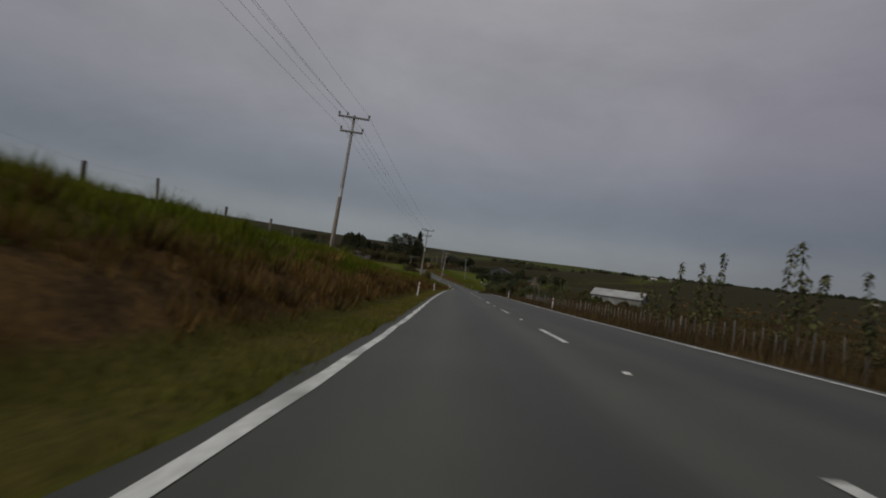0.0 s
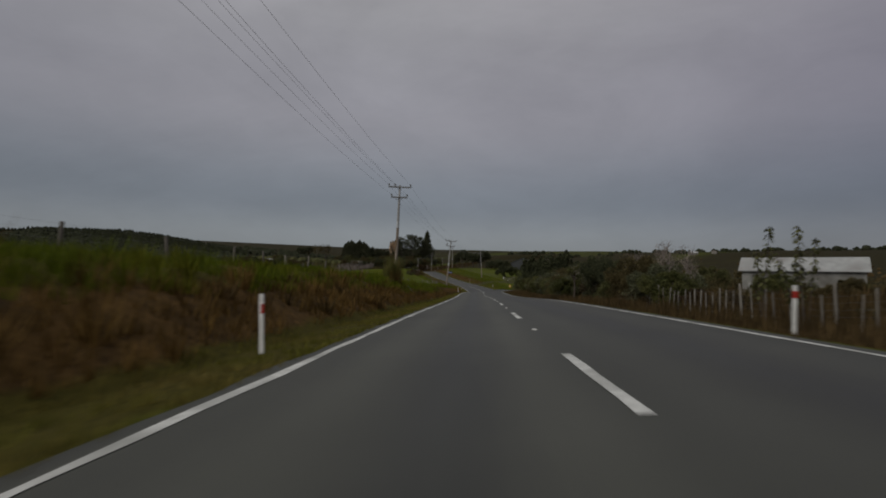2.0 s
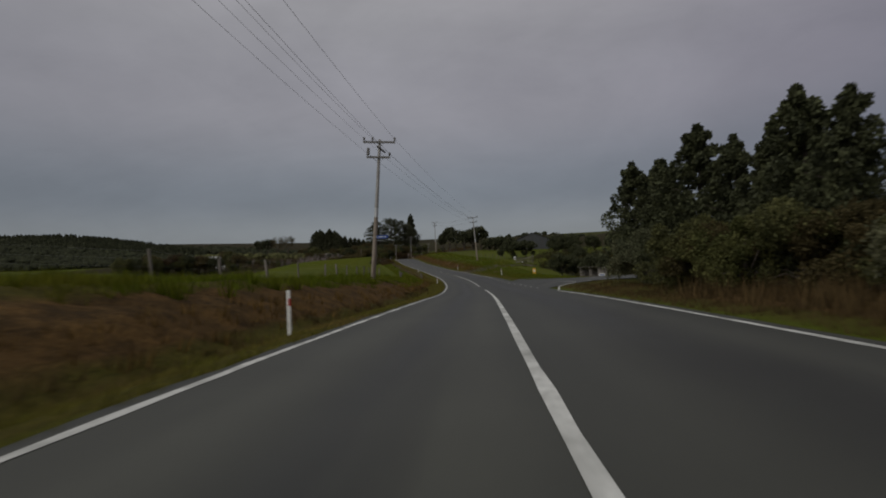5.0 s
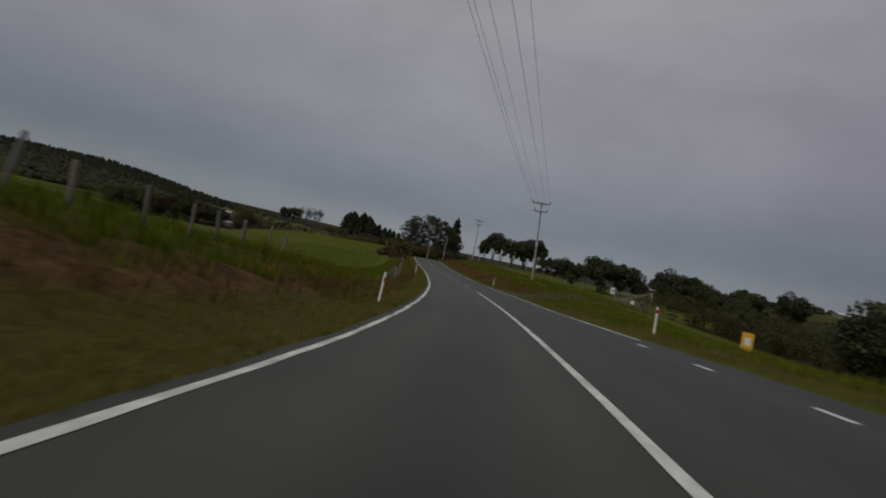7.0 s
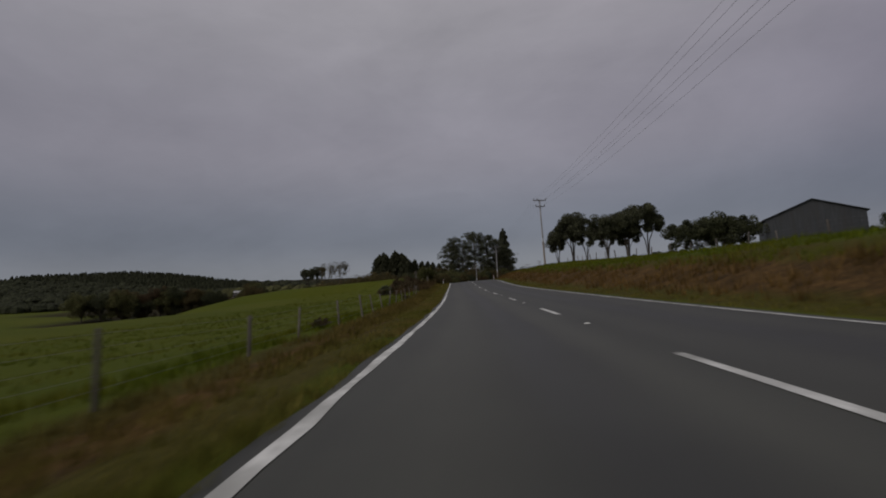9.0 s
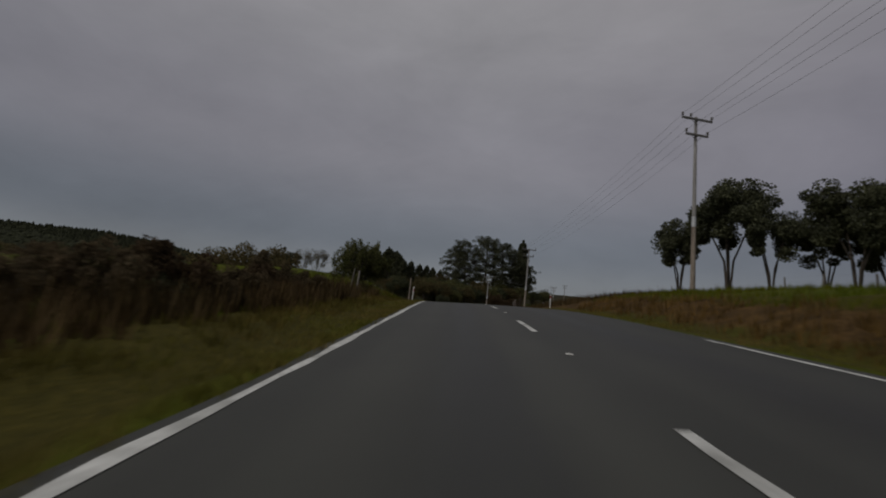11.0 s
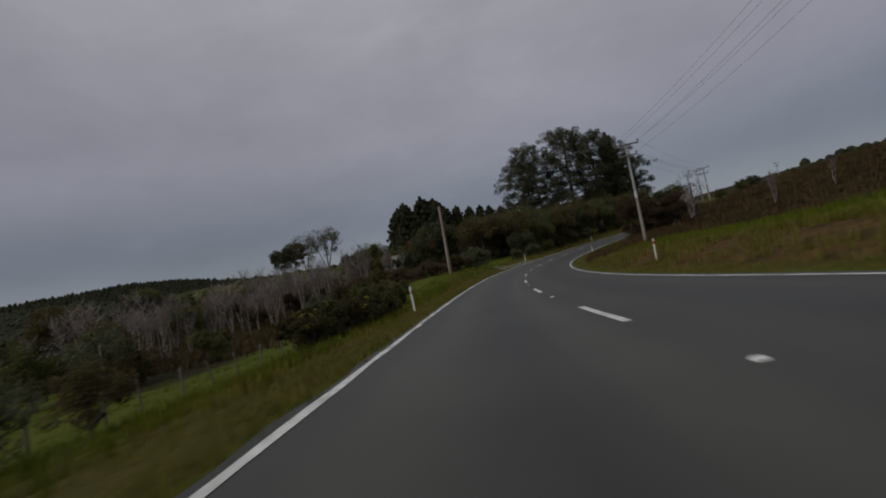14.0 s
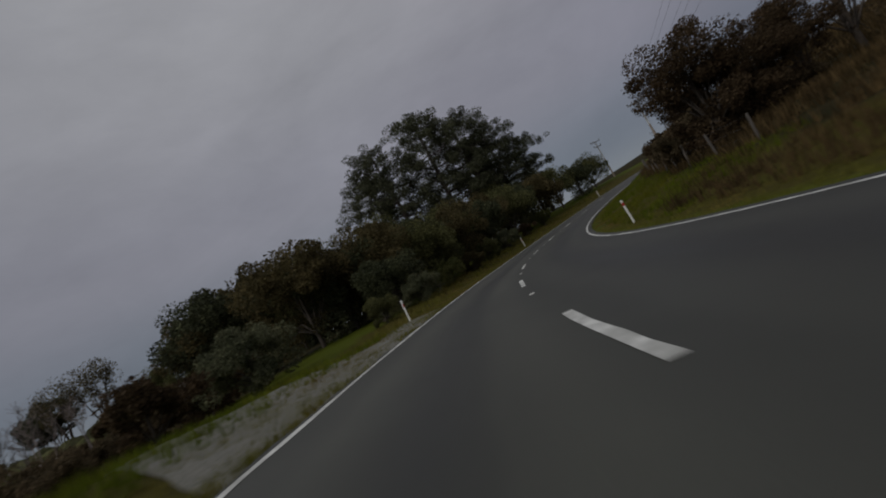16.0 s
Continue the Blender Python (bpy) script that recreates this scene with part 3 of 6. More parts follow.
def build_ground():
    s = np.concatenate([[-2500, -1400, -800, -450, -250, -150, -100, -75], np.arange(-60, -20, 2.0), np.arange(-20, 560, 1.0), np.arange(560, 700, 8.0), [720, 760, 830, 950, 1150, 1500, 2100, 3000]])
    half = np.array([2.0, 3.7, 3.95, 4.3, 4.7, 5.2, 5.7, 6.2, 6.7, 7.3, 8.0, 8.8, 9.7, 11, 12.5, 14.5, 17, 20, 24, 29, 35, 43, 52, 64, 80, 100, 130, 170, 230, 320, 450, 640, 900, 1300, 2000, 3000])
    d = np.concatenate([-half[::-1], [0], half])
    S, D = [a.ravel() for a in np.meshgrid(s, d, indexing="ij")]
    x, y, z, t, b = line_at(S)
    near = np.clip(D, -40, 40)
    turn = 0.12
    px = x + near * np.cos(t) + (D - near) * math.cos(turn)
    py = y + near * np.sin(t) + (D - near) * math.sin(turn)
    ad = np.abs(D)
    edge = D * b - CROWN * ad - np.where(ad < 3.9, 0.09, 0.03)
    rise = land_rise(S, D)
    w = np.clip((ad - 4.0) / 1.3, 0, 1)
    w = w * w * (3 - 2 * w)
    zz = z + edge * (1 - w) + rise * w
    f = np.clip((ad - 45) / 190, 0, 1) + np.clip((S - 600) / 200, 0, 1) * np.clip((ad - 8) / 60, 0, 1) + np.clip((-S - 60) / 200, 0, 1) * np.clip((ad - 8) / 60, 0, 1)
    f = np.clip(f, 0, 1)
    f = f * f * (3 - 2 * f)
    zz = zz * (1 - f) + far_land(px, py) * f
    bumps = np.array([noise.noise((p * 0.35, q * 0.35, 0)) * 0.16 + noise.noise((p * 1.1, q * 1.1, 5)) * 0.06 for p, q in zip(px, py)])
    zz += bumps * np.clip((ad - 4.6) / 2.5, 0, 1) * np.clip(1.6 - ad / 80, 0.3, 1)
    # slumps and hollows in the cut face of the bank
    face = np.clip((ad - 5.2) / 0.8, 0, 1) * np.clip((9.6 - ad) / 1.5, 0, 1) * (D < 0) * (S > -25) * (S < 215)
    zz += face * np.array([noise.noise((p * 0.9, q * 0.7, 3)) * 0.20 + noise.noise((p * 1.9, q * 1.9, 8)) * 0.08 if w > 0 else 0.0 for p, q, w in zip(px, py, face)])
    # a hollow in the middle of the pasture
    hollow = np.clip((ad - 38) / 25, 0, 1) * (D < 0)
    zz -= hollow * (4.0 * np.exp(-((px + 108) ** 2 + (py - 338) ** 2) / (2 * 32 ** 2)) + 1.5 * np.exp(-((px + 150) ** 2 + (py - 388) ** 2) / (2 * 38 ** 2)))
    n, k = len(s), len(d)
    i, j = np.meshgrid(np.arange(n - 1), np.arange(k - 1), indexing="ij")
    a = (i * k + j).ravel()
    ob = obj("ground", np.stack([px, py, zz], 1), np.stack([a, a + 1, a + k + 1, a + k], 1), M_GROUND, smooth=True)

    def ramp(v, lo, hi):
        return np.clip((v - lo) / (hi - lo), 0, 1)

    left, right = D < 0, D > 0
    S = S + np.array([noise.noise((p * 0.03, q * 0.03, 9)) for p, q in zip(px, py)]) * 45 * np.clip((ad - 12) / 25, 0, 1)
    rough = np.where(left, ramp(ad, 3.4, 3.9) * (1 - ramp(ad, 8.5, 11)) * 0.8, ramp(ad, 3.8, 4.5) * (1 - ramp(ad, 8.5, 12)) * 0.7)
    rough = np.where(left & (S > 222) & (S < 345), ramp(ad, 3.6, 4.2) * (1 - ramp(ad, 6.2, 7.6)), rough)
    dry = np.where(left & (S < 130), ramp(ad, 5.2, 5.8) * (1 - ramp(ad, 6.8 - 0.5 * (S > 84), 8.2 - 0.9 * (S > 84))) * 0.95, 0)
    dry = np.where(left & (S >= 130) & (S < 212), ramp(ad, 5.4, 6.0) * (1 - ramp(ad, 7.2, 8.4)) * 0.75, dry)
    dry = np.where(left & (S >= 140) & (S < 181), ramp(ad, 5.5, 6.0) * (1 - ramp(ad, 7.7, 8.4)) * (1.05 - 0.3 * ramp(S, 172, 181)), dry)
    dry = np.where(right & (S < 150), ramp(ad, 4.6, 5.6) * (1 - ramp(ad, 12, 20)), dry)
    dry = np.where(right & (S > 240) & (S < 380), ramp(ad, 5.0, 6.0) * (1 - ramp(ad, 7.4, 9.0)) * 0.75, dry)
    dry = np.where(right & (S > 385) & (S < 450), ramp(ad, 4.8, 5.6) * (1 - ramp(ad, 7.4, 9.5)) * 0.85, dry)
    dry = np.where(left & (S > 343) & (S < 402), ramp(ad, 5.0, 5.6) * (1 - ramp(ad, 6.4, 7.6)) * 0.5, dry)
    dry = np.where(left & (S > 228) & (S < 300), ramp(ad, 4.5, 5.0) * (1 - ramp(ad, 5.6, 6.6)) * 0.85, dry)
    scrub = np.where(right & (S < 160), ramp(ad, 8.5, 12) * (1 - ramp(ad, 150, 260) * 0.42), 0)
    scrub = np.where(right & (S >= 160) & (S < 240), ramp(ad, 16, 22), scrub)
    scrub = np.where(right & (S > 349) & (S < 385), ramp(ad, 6.5, 9) * (1 - ramp(ad, 24, 34)), scrub)
    scrub = np.where(right & (S >= 385), ramp(ad, 19, 27) * (1 - ramp(ad, 120, 220) * 0.58), scrub)
    scrub = np.where(right & (S > 444) & (S < 500), np.maximum(scrub, ramp(ad, 7.6, 9.4)), scrub)
    scrub = np.where(left & (S > 425), ramp(ad, 17, 24) * (1 - ramp(ad, 150, 260) * 0.5), scrub)
    scrub = np.where(left & (px < -185) & (py > 446 + 0.10 * (px + 185) + 14 * np.sin(px * 0.045)), 0.97, scrub)
    scrub = np.where(right & (S > 120) & (S < 260) & (ad > 40), 0.95, scrub)
    scrub = np.where((ad > 320) & (scrub < 0.4), 0.38, scrub)
    east, away = np.degrees(np.arctan2(px, np.maximum(py - 160, 1))), np.hypot(px, py - 160)
    scrub = np.where(right & (east > 20) & (ad > 26) & (away > 45) & ((east > 29) | (away < 330)), 0.98, scrub)
    west, away = np.degrees(np.arctan2(-px - 11, np.maximum(py - 240, 1))), np.hypot(px + 11, py - 240)
    scrub = np.where(left & (west > 48.5) & (west < 78) & (away < 390), 0.0, scrub)
    scrub = np.where(left & (west > 40.5) & (west < 48.5) & (away > 222), 0.98, scrub)
    for name, v in (("rough", rough), ("dry", dry), ("scrub", scrub)):
        at = ob.data.attributes.new(name, "FLOAT", "POINT")
        at.data.foreach_set("value", v.astype(np.float32))
    tagged(ob, "rolling green pasture with brown grass banks and scrubby hills", "ground", kind="structure")
    return ob


GROUND = build_ground()
bpy.context.view_layer.update()
from mathutils.bvhtree import BVHTree
_gv = np.empty(len(GROUND.data.vertices) * 3, np.float32)
GROUND.data.vertices.foreach_get("co", _gv)
_tree = BVHTree.FromPolygons([tuple(map(float, p)) for p in _gv.reshape(-1, 3)], [tuple(p.vertices) for p in GROUND.data.polygons])


def on_ground(x, y, sink=0.0):
    hit = _tree.ray_cast(Vector((float(x), float(y), 500)), Vector((0, 0, -1)))[0]
    return (float(x), float(y), (hit.z if hit else 0.0) - sink)


def beside(s, d, sink=0.0):
    p = on_road(s, d)
    return on_ground(p[0], p[1], sink)


def heading(s):
    return math.degrees(float(line_at(s)[3]))


# ---- road, kerbless, with its paint ----
def ribbon(name, s0, s1, ds, h, mat, step=2.0, skirt=0.0, jitter=0.0, seed=1, left_edge=None):
    """A strip along the road with the given cross places; skirt: depth of its downturned edges; left_edge: how far the strip reaches at each s."""
    n = max(1, int(round((s1 - s0) / step)))
    s = np.linspace(s0, s1, n + 1)
    ds = list(ds)
    hs = [h] * len(ds)
    if skirt:
        ds, hs = [ds[0] - 0.03] + ds + [ds[-1] + 0.03], [h - skirt] + hs + [h - skirt]
    rng = np.random.default_rng(seed)
    S, D = np.meshgrid(s, np.array(ds), indexing="ij")
    if jitter:
        D = D + np.repeat(rng.normal(0, jitter, (len(s), 2)), [len(ds) // 2, len(ds) - len(ds) // 2], axis=1)
    if left_edge:
        D = np.maximum(D, -left_edge(S) - np.where(D < ds[1] - 0.01, 0.03, 0.0))
    V = on_road(S.ravel(), D.ravel(), np.tile(hs, len(s)))
    k = len(ds)
    i, j = np.meshgrid(np.arange(n), np.arange(k - 1), indexing="ij")
    a = (i * k + j).ravel()
    ob = obj(name, V, np.stack([a, a + 1, a + k + 1, a + k], 1), mat)
    uv = ob.data.uv_layers.new(name="UVMap")
    idx = np.empty(len(ob.data.loops), np.int32)
    ob.data.loops.foreach_get("vertex_index", idx)
    uv.data.foreach_set("uv", np.stack([D.ravel()[idx], S.ravel()[idx]], 1).astype(np.float32).ravel())
    return ob


ROAD = ribbon("road", -60, 700, [-3.75, -3.35, -2.5, -1.7, -0.85, 0, 0.9, 1.75, 2.6, 3.5, 3.8], 0, M_ROAD, 1.0, skirt=0.12,
              left_edge=lambda s: 3.60 - 0.08 * np.clip((s - 220) / 40, 0, 1) + 0.05 * np.sin(s * 1.7) * np.sin(s * 0.37) + 0.03 * np.sin(s * 4.1))
tagged(ROAD, "two-lane grey chip-seal country road with worn wheel tracks", "road", kind="structure")
LINES = base_at("road_marking", (0, 0, 0), "white painted road lines and centre dashes, slightly worn", "road marking")
LINES["kind"] = "structure"


def paint(name, s0, s1, d0, d1, step=1.0, jitter=0.008, seed=1):
    ob = ribbon(name, s0, s1, [d0, d1], 0.006, M_PAINT, step, jitter=jitter, seed=seed)
    ob.parent = LINES


paint("edge_line", -60, 700, -3.39, -3.265, 0.8, 0.014, 2)
paint("edge_line", -60, 160.5, 3.44, 3.55, 0.8, 0.01, 3)
paint("edge_line", 207, 324.8, 3.44, 3.55, 0.8, 0.01, 4)
paint("edge_line", 371, 700, 3.44, 3.55, 0.8, 0.01, 7)
DASH_ENDS = [-42.78 + 9.97 * k for k in range(17)] + [238.1 + 9.945 * k for k in range(36)]
for k, e in enumerate(DASH_ENDS):
    paint("centre_dash", e - 3, e, -0.06, 0.06, 0.5, 0.006, 10 + k)
paint("centre_line", 131, 171, -0.06, 0.06, 1.0, 0.006, 5)
paint("centre_line", 183, 228, -0.06, 0.06, 1.0, 0.006, 6)
for k in range(12):
    mid, off = 167.2 + 3.44 * k, float(np.interp(167.2 + 3.44 * k, (167, 178, 184, 199, 206), (3.3, 3.35, 3.02, 2.85, 2.9)))
    paint("short_dash", mid - 0.36, mid + 0.36, off - 0.06, off + 0.06, 0.36, 0.008, 70 + k)
for k, e in enumerate(DASH_ENDS):
    v, f = box((-0.05, -0.05, 0), (0.05, 0.05, 0.018), 0.012)
    p = on_road(e + 3.5 + (0.6 if 230 < e < 300 else 0.15 if 300 < e < 396 else 0.5 if e > 396 else 0), 0.0, 0.002)
    marker = obj("lane_marker", v, f, M_PLASTIC, LINES)
    marker.location = p
    marker.rotation_euler = (0, 0, float(line_at(e + 3.5)[3]))

# side road on the right, with its rounded corner line, and two gravel entrances
def sheet(name, quad_s, quad_d, mat, h=0.03, n=(14, 14), label="", category="", seed=0):
    """A patch laid on the ground between two edge lines given as places along and across the road."""
    rng = np.random.default_rng(seed)
    u, v = np.meshgrid(np.linspace(0, 1, n[0]), np.linspace(0, 1, n[1]), indexing="ij")
    s = (quad_s[0] * (1 - u) + quad_s[1] * u) * (1 - v) + (quad_s[3] * (1 - u) + quad_s[2] * u) * v
    d = (quad_d[0] * (1 - u) + quad_d[1] * u) * (1 - v) + (quad_d[3] * (1 - u) + quad_d[2] * u) * v
    rim = (u == 0) | (u == 1)
    s = s + rim * rng.normal(0, 0.12, s.shape)
    P = on_road(s.ravel(), d.ravel())
    P[:, 2] = [on_ground(x, y)[2] + h for x, y in P[:, :2]]
    a = (np.arange(n[0] - 1)[:, None] * n[1] + np.arange(n[1] - 1)[None]).ravel()
    ob = obj(name, P, np.stack([a, a + n[1], a + n[1] + 1, a + 1], 1), mat, smooth=True)
    uv = ob.data.uv_layers.new(name="UVMap")
    idx = np.empty(len(ob.data.loops), np.int32)
    ob.data.loops.foreach_get("vertex_index", idx)
    uv.data.foreach_set("uv", np.stack([d.ravel()[idx], s.ravel()[idx]], 1).astype(np.float32).ravel())
    return tagged(ob, label, category, kind="structure")


sheet("side_road", (166, 190, 184, 170), (3.7, 3.7, 46, 46), M_ROAD, 0.05, (18, 40), "chip-seal side road leaving at the junction", "road")
sheet("driveway", (234.5, 245.5, 243, 238.5), (3.7, 3.7, 19, 19), M_DIRT, 0.03, (10, 14), "brown gravel farm entrance beside the road", "driveway")
sheet("driveway_apron", (456, 474, 468, 462), (-3.7, -3.7, -10, -10), M_GRAVEL, 0.03, (14, 10), "pale gravel driveway apron beside the road", "driveway")


def ground_stripe(pts, width, seed=0):
    """A painted line over the side road through places (s, d)."""
    pts = np.array(pts, float)
    P = on_road(pts[:, 0], pts[:, 1])
    P[:, 2] = [on_ground(x, y)[2] + 0.062 for x, y in P[:, :2]]
    t = np.gradient(P, axis=0)
    side = np.stack([-t[:, 1], t[:, 0], 0 * t[:, 0]], 1)
    side /= np.linalg.norm(side, axis=1)[:, None]
    v = np.concatenate([P - side * width / 2, P + side * width / 2])
    n = len(P)
    a = np.arange(n - 1)
    ob = obj("corner_line", v, np.stack([a, a + 1, a + 1 + n, a + n], 1), M_PAINT, LINES)


arc = [(160.3, 3.50), (161.5, 3.72), (162.6, 3.92), (164.0, 4.16), (165.2, 4.38), (165.75, 4.75), (166.1, 5.35), (166.5, 6.2), (167.0, 8.4)] + [(167.0 + 0.11 * k, 8.4 + k * 1.2) for k in range(1, 24)]
ground_stripe(arc, 0.11)
ground_stripe([(170.3 + 6.0 * k / 12, 6.5 - 1.8 * (k / 12) ** 0.8) for k in range(13)], 0.18)


# ---- roadside marker posts ----
def marker_post(whole):
    root = base_at("marker_post", (0, 0, 0), "white plastic roadside marker post with a red band", "marker post", "road marker posts")
    x = np.array([-0.042, -0.021, 0.021, 0.042])
    y = np.array([0.012, 0.0, 0.0, 0.012])
    prof = np.concatenate([np.stack([x, y], 1), np.stack([x[::-1], y[::-1] + 0.012], 1)])
    v = np.concatenate([np.c_[prof, np.full(8, z)] for z in (-0.2, 0.0, 0.98)] + [np.c_[prof * [0.7, 1], np.full(8, 1.0)]])
    f = [(r * 8 + i, r * 8 + (i + 1) % 8, (r + 1) * 8 + (i + 1) % 8, (r + 1) * 8 + i) for r in range(3) for i in range(8)] + [(24, 25, 30, 31), (25, 26, 29, 30), (26, 27, 28, 29)]
    obj("stem", v, f, M_PLASTIC, root)
    v, f = box((-0.045, -0.006, 0.76), (0.045, 0.03, 0.89), 0.003) if whole else box((-0.006, -0.006, 0.67), (0.044, 0.03, 0.83), 0.003)
    obj("band", v, f, M_RED, root, "faded red reflective band")
    return root


MARKERS = [(29.5, -4.6, 3), (58.8, -4.7, -2), (143.7, -4.6, 0), (208.7, -4.4, 2), (251.8, -4.6, -2), (349.0, -4.3, 3), (417.8, -4.7, -1), (472.7, -5.2, 2), (504, -4.6, 0),
           (32.8, 5.3, 0), (60.4, 4.8, 2), (211.5, 5.6, -1), (254.5, 5.0, 1), (350.4, 5.4, 0), (421.7, 5.8, 2), (471.5, 4.6, -2), (540, 4.6, 0), (538, -4.7, 1)]
first_marker = {}
for s, d, lean in MARKERS:
    p = beside(s, d)
    m = pose(*p, 0, 0, heading(s)) @ pose(0, 0, 0, 0, lean, 0)
    if (d > 0) not in first_marker:
        first_marker[d > 0] = marker_post(d > 0)
        first_marker[d > 0].matrix_world = m
    else:
        copy_thing(first_marker[d > 0], m)


# ---- power poles and wires ----
def power_pole(s, d, height, turn, double=False, arms=True, lean=0.0, collar=5.0):
    root = base_at("power_pole", (0, 0, 0), "tall weathered timber power pole with two crossarms" if arms else "bare weathered timber pole without crossarms", "power pole", "roadside power poles")
    root.matrix_world = pose(*beside(s, d, 0.1), 0, lean, turn)
    band = collar if arms else height
    obj("shaft", *tubes([([(0, 0, -0.4), (0, 0, 0.4), (0, 0, band)], [0.19, 0.185, 0.155])], 10), M_POLE, root, "brown weathered lower shaft", True)
    if arms:
        obj("upper_shaft", *tubes([([(0, 0, band), (0, 0, height - 0.02), (0, 0, height)], [0.150, 0.105, 0.06])], 10), M_POLE_TOP, root, "greyer upper shaft", True)
        obj("sleeve", *tubes([([(0, 0, band), (0, 0, band + 0.75)], [0.162, 0.158])], 12), M_SLEEVE, root, "pale metal sleeve", True)
        for z, w, pins in ((height - 0.25, 1.3, (-1.25, -0.55, 1.25)), (height - 1.45, 0.95, (-0.9, 0.9))):
            arm = obj("crossarm", *box((-w, -0.21, z - 0.075), (w, -0.10, z + 0.075), 0.012), M_ARM, root, "dark timber crossarm")
            for p in pins:
                obj("insulator", *tubes([([(p, -0.155, z + 0.06), (p, -0.155, z + 0.12), (p, -0.155, z + 0.17), (p, -0.155, z + 0.24), (p, -0.155, z + 0.34), (p, -0.155, z + 0.39)], [0.03, 0.03, 0.10, 0.07, 0.095, 0.045])], 8), M_GLAZE, arm)
            for e in (-0.45, 0.45):
                obj("brace", *tubes([([(0, -0.11, z - 0.45), (e, -0.12, z - 0.05)], [0.014, 0.014])], 5), M_WIRE, root)
        if double:
            obj("crossarm", *box((0.10, -1.1, height - 0.85), (0.20, 1.1, height - 0.73), 0.012), M_ARM, root, "dark timber crossarm")
            obj("fuse_box", *box((-0.9, -0.42, height - 1.3), (-0.7, -0.22, height - 0.75), 0.03), M_GLAZE, root, "grey fuse unit")
    return root


POLE_LIST = [(-38, -13.6, 11.2, 0, False), (35.8, -12.6, 11.9, 0, False), (109.4, -10.5, 11.5, 4, False), (173.4, -8.7, 11.2, -6, True), (265.9, 12.4, 11.6, 10, False), (350.2, 15.4, 13.3, 28, False),
             (406.2, 15.9, 12.7, 28, False), (455.8, 11.25, 11.0, 15, False), (536, 7.8, 9.0, -20, False)]
ATTACH = [(-1.25, -0.15), (-0.55, -0.15), (1.25, -0.15), (-0.9, -1.3), (0.9, -1.3)]
poles = [power_pole(s, d, h, t, dbl, lean=ln, collar=6.5 if 100 < s < 120 else 5.0) for (s, d, h, t, dbl), ln in zip(POLE_LIST, (0, 1.9, 1.7, 5.0, -4.0, -.5, .8, .3, 0))]
bpy.context.view_layer.update()
for k in range(len(poles) - 1):
    a, b = poles[k], poles[k + 1]
    span = base_at("power_line", a.matrix_world.translation, "five thin sagging overhead power wires between poles", "power line", "overhead wires")
    inv = span.matrix_world.inverted()
    for x, dz in ATTACH:
        pa = a.matrix_world @ Vector((x, -0.15, POLE_LIST[k][2] + dz + 0.15))
        pb = b.matrix_world @ Vector((x, -0.15, POLE_LIST[k + 1][2] + dz + 0.15))
        pts = [inv @ (pa.lerp(pb, u) - Vector((0, 0, 4 * 0.8 * u * (1 - u)))) for u in np.linspace(0, 1, 15)]
        obj("wire", *tubes([(pts, [0.010] * 15)], 4), M_LINE, span)
power_pole(456.2, -10.5, 8.2, 0, arms=False, lean=1.0)
for x, y, h in ((-31, 568, 9.6), (5, 640, 9.5)):
    far_pole = power_pole(400, 40, h, 20)
    far_pole.matrix_world = pose(*on_ground(x, y), 0, 0, 20)

